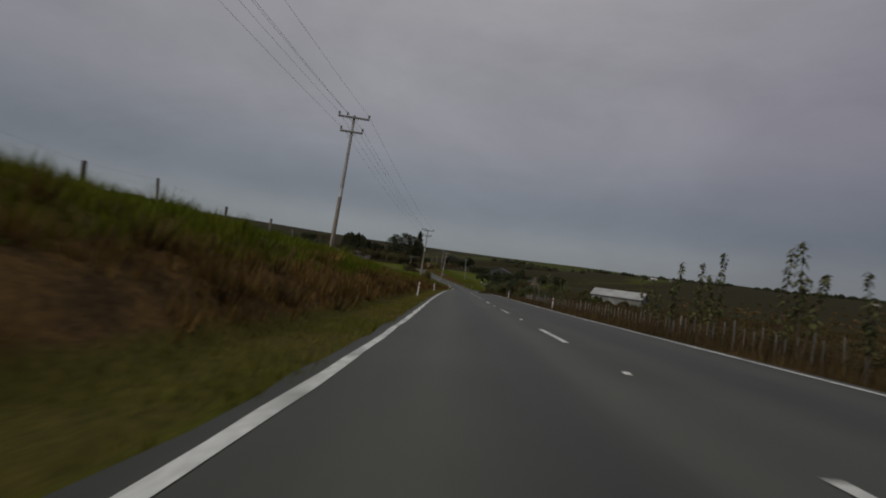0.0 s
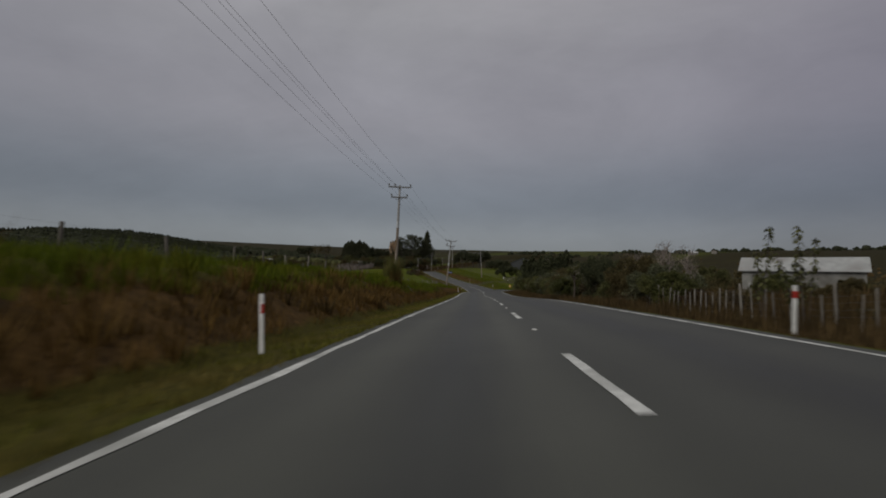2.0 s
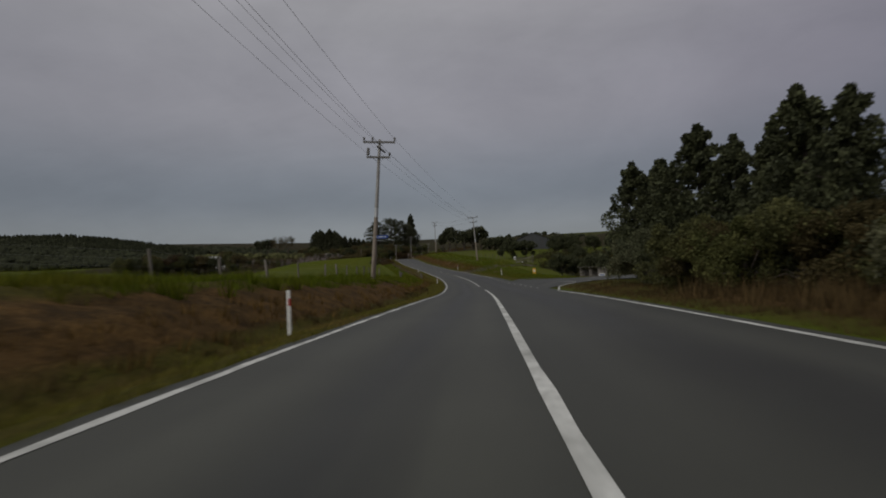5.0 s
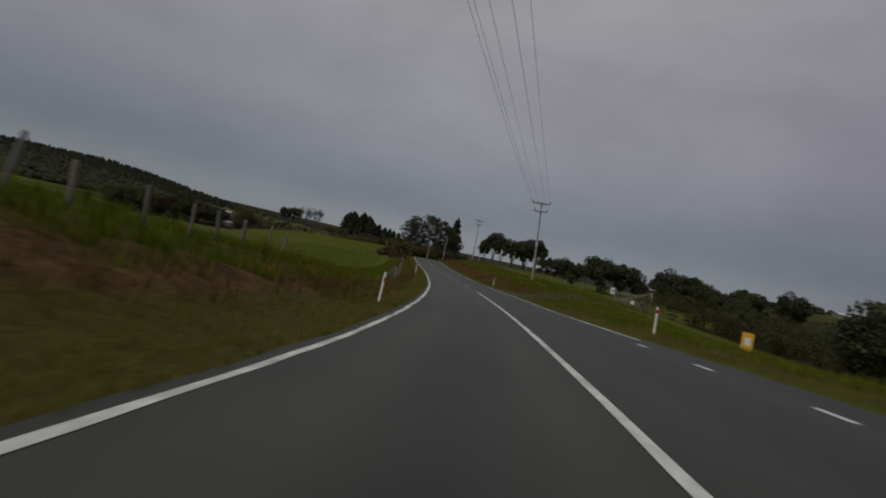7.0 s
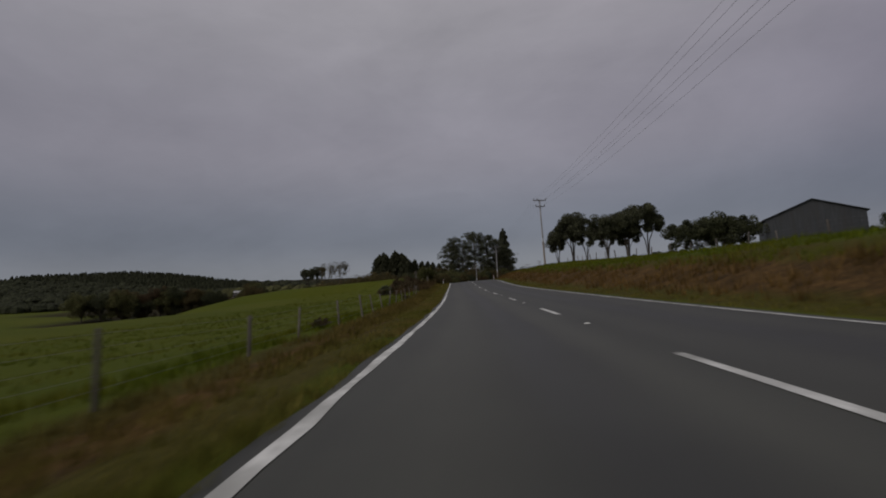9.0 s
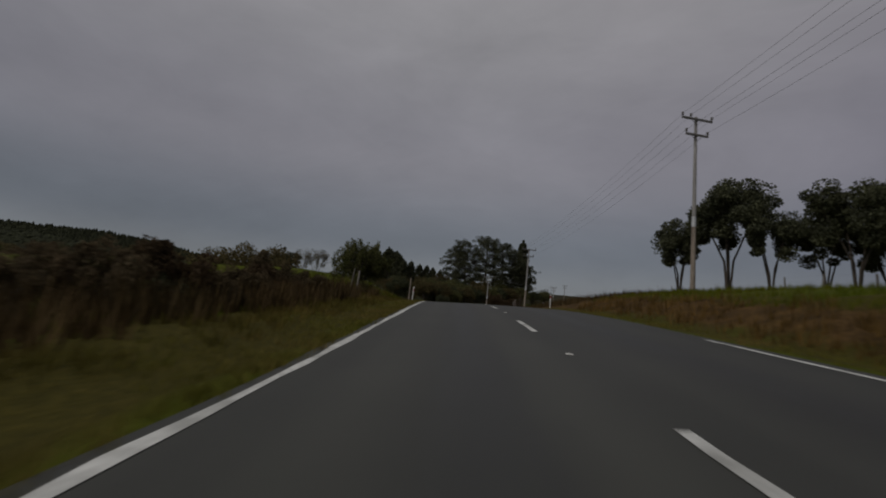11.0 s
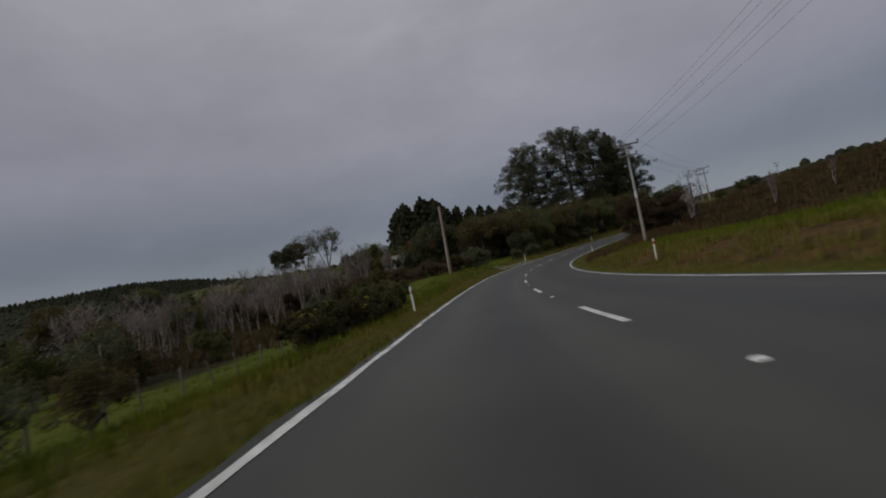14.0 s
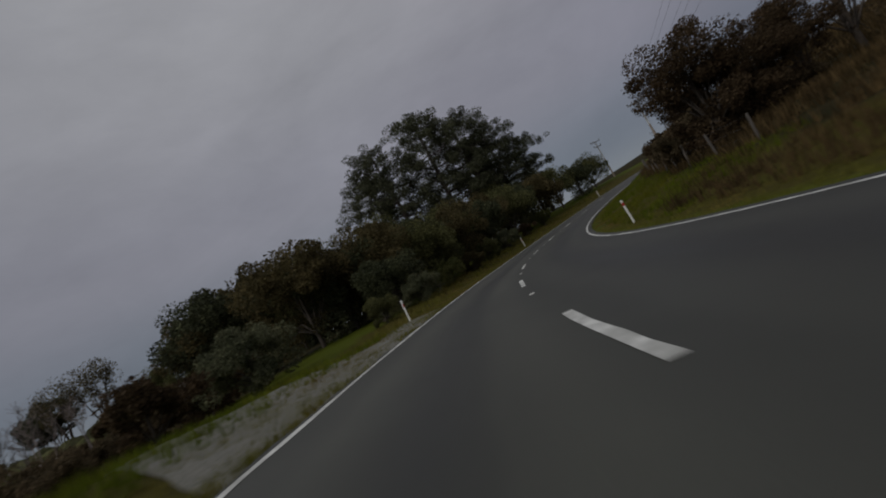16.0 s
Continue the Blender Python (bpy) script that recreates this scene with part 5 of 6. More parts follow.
for s, d, size in ((84, 10.5, .6), (87, 10, .6), (80, 11, .6), (76, 11, .6), (90, 10.5, .7), (99, 11, 1.0)):
    BROWNS.put(beside(s, d, 0.1), size)
for s, d, size in ((20.8, 9.1, 1.03), (18.6, 9.0, 1.03), (16.6, 9.0, 1.1), (12.4, 9.1, 1.1), (11.2, 9.1, 1.12), (9.0, 9.6, .85), (7.0, 9.2, .8), (25.2, 9.3, .86), (23.2, 9.2, .82),
                   (58.4, 9.3, 1.05), (56.0, 9.4, 1.06), (56.8, 10.0, .8), (50.4, 9.4, .9), (49.4, 9.8, .85), (52.6, 9.6, .7), (67.6, 9.3, .88), (68.4, 9.9, .8), (70.5, 9.5, .95), (63.5, 9.8, .7)):
    SAPLINGS.put(beside(s, d, 0.1), size)
brush("dark scrub rising to the far slope", [beside(rnd.uniform(112, 150), rnd.uniform(16, 60)) for k in range(70)] + [beside(rnd.uniform(30, 165), rnd.uniform(62, 120)) for k in range(130)], rnd.uniform(1.1, 2.1, 200), M_DULL, 307)
brush("dark scrub behind the roadside boards", [beside(rnd.uniform(204, 240), rnd.uniform(17, 42)) for k in range(80)] + [beside(rnd.uniform(240, 264), rnd.uniform(27, 46)) for k in range(45)], rnd.uniform(0.7, 1.35, 125), M_GORSE_LEAF, 308)
brush("brown bare hedge at the end of the field", [on_ground(-186 + 72 * k / 59, 501 + 8 * k / 59 + rnd.uniform(-2, 2), 0.2) for k in range(60)], rnd.uniform(1.3, 2.0, 60), M_TWIG, 309)
brush("dark scrub behind the fence on the bank", [beside(rnd.uniform(352, 392), -rnd.uniform(14, 30)) for k in range(60)], rnd.uniform(0.8, 1.3, 60), M_DULL, 310)
brush("dark scrub over the low ground", [beside(rnd.uniform(-5, 104), rnd.uniform(11, 75)) for k in range(170)], rnd.uniform(0.35, 0.75, 170), M_DULL, 304)
for k in range(40):
    BUSHES.put(beside(rnd.uniform(118, 190), rnd.uniform(26, 90), 0.1), rnd.uniform(0.9, 2.2))
# left-hand bushes before and after the crest
for s, d, size in ((321, -8.6, .46), (324.5, -9.2, .55), (328, -9.8, .6), (331.5, -8.8, .5), (335, -8.9, .5), (336.5, -10.4, .6), (338.5, -9.4, .5), (341, -11.5, .5), (330, -13, .5), (337, -12.5, .55), (333, -10.6, .5), (326, -11, .45), (340, -8.6, .36)):
    (BROWNS if int(s) % 2 and s < 340 else BUSHES).put(beside(s, d, 0.1), size)
for s, d, size in ((296, -6.8, .2), (270, -7.2, .18)):
    BROWNS.put(beside(s, d, 0.05), size)
for k in range(40):
    s = 361 + 31 * k / 39 + rnd.uniform(-1, 1)
    (BROWNS if k % 3 else BUSHES).put(beside(s, -rnd.uniform(14, 26), 0.1), rnd.uniform(0.3, 0.55))
for s, d, size in ((428, -28, 1.7), (431, -31, 1.8), (425, -30, 1.5), (401, -11.0, .72), (403, -11.8, .8), (405, -11.0, .82), (407, -12, .85), (409.5, -11.5, .7), (404, -14, .95), (400, -13.5, .85), (407, -15, .9), (396.5, -16.5, .9), (402, -16.5, 1.05)):
    GUMS.put(beside(s, d, 0.1), size * 1.03)
for s, d, size in ((432, -9.8, .95), (434.5, -10.5, 1.0), (437, -11.5, 1.0), (431, -12.5, .9), (440, -12.5, .8), (428, -26, .9), (434, -25, 1.0), (445, -21, 1.1), (449, -18, 1.0), (453, -18, 1.2), (448, -13.5, .65)):
    BUSHES.put(beside(s, d, 0.1), size)
# shock-headed bush on the crest, with upright shoots, and the stakes before it
def shock_bush(at, height, radius, seed):
    rng = np.random.default_rng(seed)
    root = clump_tree("bush", "tall olive bush with upright leafy shoots on the crest", "bush", seed, height * 0.84, radius * 0.86, "round", M_OLIVE, M_BARK, 0.06, 330, "roadside bushes", 40)
    runs, cs = [], []
    for k in range(70):
        a, q = rng.uniform(0, 6.28), rng.uniform(0.2, 0.95)
        p = np.array([math.cos(a) * radius * q, math.sin(a) * radius * q, height * (0.78 - 0.42 * q * q)])
        tip = p + np.array([math.cos(a) * 0.28, math.sin(a) * 0.28, 0.75]) * rng.uniform(0.45, 1.0)
        runs.append(([p - [0, 0, 0.4], p, tip], [0.014, 0.010, 0.004]))
        cs += [p + (tip - p) * w for w in (0.25, 0.5, 0.75, 1.0)]
    obj("shoot", *tubes(runs, 4), M_BARK, root)
    obj("shoot_leaves", *leaves(rng, cs, [0.13] * len(cs), 16, 0.055, 1.0), M_OLIVE, root)
    return place(root, at)


shock_bush(beside(344.9, -7.3, 0.1), 3.3, 1.75, 431)
for s, d, tall, lean, thick in ((341.6, -7.3, 1.35, 7, 0.028), (342.6, -7.1, 1.25, 3, 0.06)):
    ob = obj("stake", *tubes([([(0, 0, -0.2), (0.01, 0, tall * 0.5), (0, 0.01, tall - 0.02), (0, 0.01, tall)], [thick, thick, thick * 0.92, thick * 0.5])], 7), M_PALE_POST, smooth=True)
    ob.matrix_world = pose(*beside(s, d), 0, lean, heading(s))
    tagged(ob, "pale weathered stake standing before the crest bush", "stake", "stakes on the crest")

for k in range(16):
    x, y = -192 + 30 * k / 15 + rnd.uniform(-5, 5), 412 + 26 * k / 15 + rnd.uniform(-5, 7)
    (AUTUMN if k % 3 == 1 else NATIVE).put(on_ground(x, y, 0.3), (1.5 if k % 3 == 1 else 1.6) * rnd.uniform(0.75, 1.1))
for k in range(18):
    (BROWNS if k % 4 else BUSHES).put(beside(321 + 17 * rnd.uniform(), -rnd.uniform(7.4, 12.5), 0.1), rnd.uniform(0.36, 0.58))
for k in range(6):
    BROWNS.put(beside(324 + 2.4 * k, -rnd.uniform(8.5, 12), 0.1), rnd.uniform(0.55, 0.75), tall=1.25)
# gorse in flower
def gorse(seed, height, radius, flowers):
    rng = np.random.default_rng(seed)
    g = clump_tree("gorse_bush", "dark gorse bush dotted with yellow flowers", "bush", seed, height, radius, "round", M_GORSE_LEAF, M_BARK, 0.055, 260, "gorse", 26)
    cs = [(radius * 0.8 * math.cos(a), radius * 0.8 * math.sin(a), height * rng.uniform(0.45, 0.98)) for a in rng.uniform(0, 6.28, flowers)]
    obj("blossom", *leaves(rng, cs, [0.10] * flowers, 12, 0.026), M_GORSE, g, "yellow blossom")
    return g


for k, (s, d, size) in enumerate(((416.6, -7.2, .95), (418.6, -7.1, .9), (420.6, -7.1, .8), (418, -8.5, 1.0), (421.6, -8.2, .8), (415.2, -7.9, .85))):
    place(gorse(419 + k, 1.75, 1.5, 5), beside(s, d, 0.1), 40 * k, size)


# cabbage-like tree with sword leaves
def sword_tree(seed, height):
    rng = np.random.default_rng(seed)
    root = tagged(new("cabbage_tree"), "spiky cabbage tree with sword-shaped leaves", "tree")
    runs, v = [([(0, 0, -0.1), (0.05, 0, height * 0.4), (0, 0.05, height * 0.6)], [0.10, 0.08, 0.06])], []
    for k in range(5):
        a = k * 1.3
        top = np.array([math.cos(a) * 0.45, math.sin(a) * 0.45, height * (0.62 + 0.06 * k)])
        runs.append(([(0, 0.05, height * 0.55), top], [0.06, 0.05]))
        for j in range(70):
            d = rng.normal(size=3)
            d[2] = d[2] * 0.8 + 0.25
            d /= np.linalg.norm(d)
            side = np.cross(d, rng.normal(size=3))
            side *= 0.03 / (np.linalg.norm(side) + 1e-9)
            v += [top - side, top + side, top + d * rng.uniform(0.5, 0.85)]
    obj("trunk", *tubes(runs, 7), M_BARK, root, smooth=True)
    obj("foliage", v, np.arange(len(v)).reshape(-1, 3), M_LEAF, root)
    return root


place(sword_tree(3, 3.9), beside(101, 8.3, 0.05))
again(bpy.data.objects["cabbage_tree"], beside(103, 10, 0.05), 70, 1.1)


# pampas clump on the bank
def pampas(at):
    rng = np.random.default_rng(12)
    root = base_at("pampas_grass", at, "big pampas grass clump with tawny feathery plumes", "pampas grass")
    b = rng.normal(0, 0.22, (150, 3)) * [1, 1, 0]
    v, f = tufts(rng, b, np.full(150, 2.05), 6, 0.22, 0.40, 0.008)
    obj("blades", v, f, M_PAMPAS, root)
    b = rng.normal(0, 0.30, (60, 3)) * [1, 1, 0]
    v, f = tufts(rng, b, np.full(60, 1.3), 9, 0.3, 0.55, 0.010)
    obj("dead_blades", v, f, M_STRAW, root, "withered straw-coloured blades")
    for k in range(6):
        a = k * 1.9
        tip = np.array([0.22 * math.cos(a), 0.22 * math.sin(a), 3.42 - 0.10 * k])
        obj("stalk", *tubes([([(0, 0, 0.2), tip * 0.6, tip], [0.012, 0.010, 0.006])], 5), M_STRAW, root)
        u = rng.uniform(0, 1, 260)
        c = tip + np.outer(u - 0.75, [0.10 * math.cos(a), 0.10 * math.sin(a), 0.58])
        v, f = leaves(rng, c, 0.09 * np.sin(np.pi * np.clip(u, 0.08, 0.95)) + 0.012, 3, 0.06, 1.0, 0.3, 0.16)
        obj("plume", v, f, M_PLUME, root, "tawny feathery plume")
    return root


pampas(beside(91.4, -8.0, 0.05))


# ---- grass, as it stands on verge, bank and pasture ----
def grass(name, label, s0, s1, d0, d1, per_m2, tall, blades, mat, seed, lean=0.5, spread=0.10, width=0.012):
    rng = np.random.default_rng(seed)
    n = int(abs(d1 - d0) * (s1 - s0) * per_m2)
    s, d = rng.uniform(s0, s1, n), rng.uniform(min(d0, d1), max(d0, d1), n)
    P = on_road(s, d)
    keep = np.array([noise.noise((p[0] * 0.45, p[1] * 0.45, seed)) > -0.28 for p in P])
    P = P[keep]
    P[:, 2] = np.maximum([on_ground(x, y)[2] for x, y in P[:, :2]], np.where(np.abs(d[keep]) < 3.85, P[:, 2] - 0.0, -1e3))
    h = tall * rng.uniform(0.6, 1.3, len(P))
    v, f = tufts(rng, P, h, blades, spread, lean, width)
    tagged(obj(name, v, f, mat), label, "grass", kind="stuff")


GRASS = [
    ("verge_grass", "short yellow-green verge grass along the road", -8, 530, -4.0, -5.5, 34, 0.10, 7, M_MOWN, 201, 0.7, 0.12, 0.012),
    ("verge_grass", "short yellow-green verge grass along the road", -8, 160, 3.95, 5.2, 26, 0.12, 7, M_WEED, 202, 0.7, 0.12, 0.012),
    ("verge_grass", "short yellow-green verge grass along the road", 192, 530, 3.95, 5.2, 30, 0.10, 7, M_MOWN, 203, 0.7, 0.12, 0.012),
    ("bank_grass", "long dry brown grass on the bank", -8, 84, -5.4, -7.3, 16, 0.34, 7, M_STRAW, 204, 0.7, 0.16, 0.016),
    ("bank_grass", "long green grass on the bank", -8, 132, -6.9, -9.8, 19, 0.34, 8, M_BLADE, 205, 0.6, 0.16, 0.014),
    ("bank_grass", "long dry brown grass on the bank", 84, 132, -5.4, -6.5, 14, 0.30, 7, M_STRAW, 239, 0.7, 0.16, 0.016),
    ("bank_grass", "long green grass on the bank", 84, 132, -6.3, -8.4, 16, 0.30, 8, M_BLADE, 240, 0.6, 0.16, 0.014),
    ("bank_grass", "long dry brown grass on the bank", 132, 215, -5.5, -7.0, 5, 0.30, 7, M_STRAW, 206, 0.7, 0.16, 0.016),
    ("bank_grass", "long green grass on the bank", 176, 222, -6.4, -10, 14, 0.30, 8, M_BLADE, 207, 0.6, 0.16, 0.014),
    ("bank_grass", "long green grass on the bank", 132, 176, -7.9, -10, 15, 0.28, 8, M_BLADE, 241, 0.6, 0.16, 0.014),
    ("bank_grass", "low dark grass at the foot of the bank", 132, 186, -5.0, -5.9, 15, 0.22, 8, M_WEED, 242, 0.7, 0.14, 0.012),
    ("crest_grass", "lush green grass along the top of the bank", -8, 222, -8.8, -14, 7, 0.30, 8, M_BLADE, 208, 0.5, 0.14, 0.014),
    ("field_grass", "rough green grass beside the fence", 215, 345, -6.9, -9.5, 16, 0.24, 8, M_BLADE, 209, 0.6, 0.14, 0.013),
    ("field_grass", "dry yellow grass strip by the fence", 206, 345, -4.7, -6.6, 20, 0.20, 8, M_HAY, 210, 0.7, 0.14, 0.013),
    ("bank_grass", "long green grass on the bank", 343, 470, -5.2, -12, 9, 0.28, 8, M_BLADE, 211, 0.6, 0.15, 0.014),
    ("bank_grass", "long dry brown grass on the bank", 343, 420, -5.2, -7.0, 4, 0.28, 7, M_HAY, 212, 0.7, 0.16, 0.015),
    ("scrub_weeds", "tall dead brown weeds beside the road before the crest", 314, 343, -5.8, -10, 8, 0.75, 8, M_WEED, 243, 0.6, 0.25, 0.02),
    ("pasture_grass", "grazed green pasture grass", -8, 430, -11, -30, 4.0, 0.15, 9, M_BLADE, 213, 0.6, 0.20, 0.014),
    ("scrub_weeds", "dead brown weeds and stalks below the fence", -8, 150, 4.9, 9.2, 10, 0.52, 6, M_WEED, 214, 0.5, 0.2, 0.016),
    ("scrub_weeds", "dead brown weeds and stalks behind the fence", -8, 112, 9.2, 24, 5, 0.9, 7, M_WEED, 215, 0.45, 0.3, 0.018),
    ("verge_grass", "green verge grass by the junction", 186, 262, 5.0, 13, 14, 0.20, 8, M_BLADE, 216, 0.6, 0.15, 0.013),
    ("bank_grass", "long dry brown grass on the bank", 240, 346, 5.2, 8.2, 8, 0.36, 7, M_STRAW, 217, 0.7, 0.16, 0.015),
    ("crest_grass", "lush green grass along the top of the bank", 235, 349, 7.6, 17, 9, 0.25, 8, M_BLADE, 218, 0.5, 0.14, 0.014),
    ("bank_grass", "long tawny grass inside the bend", 385, 442, 5.1, 9, 10, 0.34, 8, M_MOWN, 219, 0.6, 0.16, 0.015),
    ("crest_grass", "lush green grass along the top of the bank", 385, 453, 8, 20, 9, 0.30, 8, M_BLADE, 220, 0.5, 0.14, 0.014),
    ("verge_grass", "green verge grass past the bend", 500, 545, 5, 9.5, 12, 0.2, 8, M_BLADE, 221, 0.6, 0.14, 0.013),
    ("bank_grass", "tawny grass under the bush", 470, 545, -5.2, -8, 8, 0.32, 8, M_MOWN, 222, 0.6, 0.15, 0.014),
    ("scrub_weeds", "dark brown bracken on the slope inside the bend", 440, 545, 15, 46, 2.6, 0.75, 7, M_WEED, 224, 0.6, 0.4, 0.03),
    ("verge_grass", "green grass at the inside of the bend", 466, 502, 4.6, 9.0, 18, 0.2, 8, M_BLADE, 225, 0.6, 0.14, 0.013),
    ("scrub_weeds", "dead brown bracken under the reddish trees", 453, 502, 8.6, 16, 8, 0.5, 7, M_WEED, 226, 0.6, 0.25, 0.022),
    ("scrub_weeds", "dead brown weeds among the bare trees", 432, 475, -17, -42, 2.2, 0.7, 7, M_WEED, 227, 0.6, 0.4, 0.03),
    ("edge_grass", "sparse grass tufts creeping onto the road's edge", -8, 545, -3.62, -4.05, 15, 0.06, 6, M_MOWN, 228, 0.9, 0.10, 0.010),
    ("edge_grass", "sparse grass tufts creeping onto the road's edge", -8, 160, 3.68, 4.05, 12, 0.06, 6, M_WEED, 229, 0.9, 0.10, 0.010),
    ("edge_grass", "sparse grass tufts creeping onto the road's edge", 192, 545, 3.68, 4.05, 12, 0.06, 6, M_MOWN, 230, 0.9, 0.10, 0.010),
    ("scrub_weeds", "dark brown scrub over the low ground", -8, 150, 24, 70, 0.9, 1.0, 8, M_WEED, 231, 0.6, 0.7, 0.05),
    ("scrub_weeds", "dead brown weeds past the crest", 348, 384, 6.4, 21, 6, 0.42, 7, M_WEED, 232, 0.6, 0.25, 0.02),
    ("bank_grass", "long dry brown grass inside the bend", 442, 470, 5.0, 8, 11, 0.36, 8, M_WEED, 233, 0.6, 0.16, 0.016),
    ("verge_grass", "green verge grass spilling over the edge line", 300, 530, -3.42, -4.3, 46, 0.085, 7, M_MOWN, 237, 0.9, 0.10, 0.011),
    ("verge_grass", "short dull verge grass beside the road", -8, 300, -3.52, -4.3, 40, 0.08, 7, M_MOWN, 238, 0.9, 0.10, 0.011),
    ("edge_grass", "tan grass growing over the road's edge", 204, 346, -3.50, -4.0, 55, 0.075, 7, M_MOWN, 244, 0.9, 0.10, 0.011),
    ("tussocks", "big shaggy brown tussocks hanging on the bank", -8, 86, -5.5, -8.0, 0.5, 0.58, 46, M_STRAW, 234, 0.95, 0.32, 0.016),
    ("tussocks", "dark dead bracken clumps on the bank", -8, 140, -5.4, -8.0, 0.28, 0.45, 40, M_WEED, 235, 1.0, 0.34, 0.020),
    ("tussocks", "lush green tussocks along the top of the bank", -8, 214, -7.4, -12, 0.35, 0.55, 46, M_BLADE, 236, 0.8, 0.30, 0.014),
    ("corner_grass", "dark grass on the junction corner", 140, 164, 4.4, 9, 9, 0.16, 8, M_WEED, 223, 0.6, 0.15, 0.013),
]
for row in GRASS:
    grass(*row)

# far woods: a plantation on the ridge and dark belts over the valley
def woods(name, label, places, height, mat, seed, rounded=False):
    rng = np.random.default_rng(seed)
    vs, fs, o = [], [], 0
    sides = 6
    for x, y in places:
        p = np.array(on_ground(x, y, 0.5))
        h = height * rng.uniform(0.7, 1.2)
        r = h * (rng.uniform(0.5, 0.85) if rounded else rng.uniform(0.16, 0.24))
        a = np.arange(sides) * 2 * np.pi / sides + rng.uniform(0, 1)
        rows = []
        for u, w in ((0.0, 0.7), (0.2, 1.0), (0.45, 0.95), (0.62, 0.9), (0.8, 0.65), (0.93, 0.35), (1.0, 0.05)) if rounded else ((0.0, 0.7), (0.25, 1.0), (0.5, 0.75), (0.52, 0.95), (0.78, 0.45), (0.80, 0.6), (1.0, 0.04)):
            k = w * r * rng.uniform(0.75, 1.25, sides)
            rows.append(np.stack([p[0] + k * np.cos(a), p[1] + k * np.sin(a), np.full(sides, p[2] + u * h) + rng.uniform(-.03, .03, sides) * h], 1))
        V = np.concatenate(rows)
        i, j = np.meshgrid(np.arange(len(rows) - 1), np.arange(sides), indexing="ij")
        q, w = o + i * sides + j, o + i * sides + (j + 1) % sides
        vs.append(V)
        fs.append(np.stack([q, w, w + sides, q + sides], -1).reshape(-1, 4))
        o += len(V)
    tagged(obj(name, np.concatenate(vs), np.concatenate(fs), mat), label, "woods", kind="stuff")


rng = np.random.default_rng(31)
u, w = rng.uniform(0, 1, 600), rng.uniform(0, 1, 600)
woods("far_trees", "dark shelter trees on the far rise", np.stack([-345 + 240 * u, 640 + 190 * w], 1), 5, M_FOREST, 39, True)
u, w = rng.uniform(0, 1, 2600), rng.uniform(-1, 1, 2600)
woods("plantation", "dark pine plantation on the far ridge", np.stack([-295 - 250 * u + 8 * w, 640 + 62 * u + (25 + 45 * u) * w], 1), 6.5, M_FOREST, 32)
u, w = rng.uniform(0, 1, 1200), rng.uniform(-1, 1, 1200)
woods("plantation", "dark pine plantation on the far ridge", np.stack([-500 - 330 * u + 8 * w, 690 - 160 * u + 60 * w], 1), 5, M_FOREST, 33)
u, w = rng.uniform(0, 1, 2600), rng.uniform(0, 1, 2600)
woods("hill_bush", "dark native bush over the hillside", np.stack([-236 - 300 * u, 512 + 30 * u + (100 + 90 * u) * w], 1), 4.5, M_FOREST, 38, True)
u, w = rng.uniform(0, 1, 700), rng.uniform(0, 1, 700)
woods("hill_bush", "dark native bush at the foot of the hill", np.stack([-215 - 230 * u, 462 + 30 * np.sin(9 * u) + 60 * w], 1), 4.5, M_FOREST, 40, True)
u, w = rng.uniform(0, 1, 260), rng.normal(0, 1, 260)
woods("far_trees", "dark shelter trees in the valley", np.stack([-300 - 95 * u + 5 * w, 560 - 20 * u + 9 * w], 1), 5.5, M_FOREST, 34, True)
u, w = rng.uniform(0, 1, 420), rng.normal(0, 1, 420)
woods("far_trees", "dark shelter trees across the valley", np.stack([40 + 520 * u, 820 - 330 * u + 60 * w], 1), 4.5, M_FOREST, 35, True)
u, w = rng.uniform(0, 1, 520), rng.normal(0, 1, 520)
woods("far_scrub", "low brown scrub over the valley side", np.stack([110 + 290 * u, 350 + 75 * w - 200 * u], 1), 2.0, M_WEED, 36, True)
u, w = rng.uniform(0, 1, 160), rng.normal(0, 1, 160)
woods("far_trees", "dark shelter trees behind the pasture", np.stack([-210 + 110 * u, 512 + 20 * u + 3 * w], 1), 5, M_LEAF, 37, True)


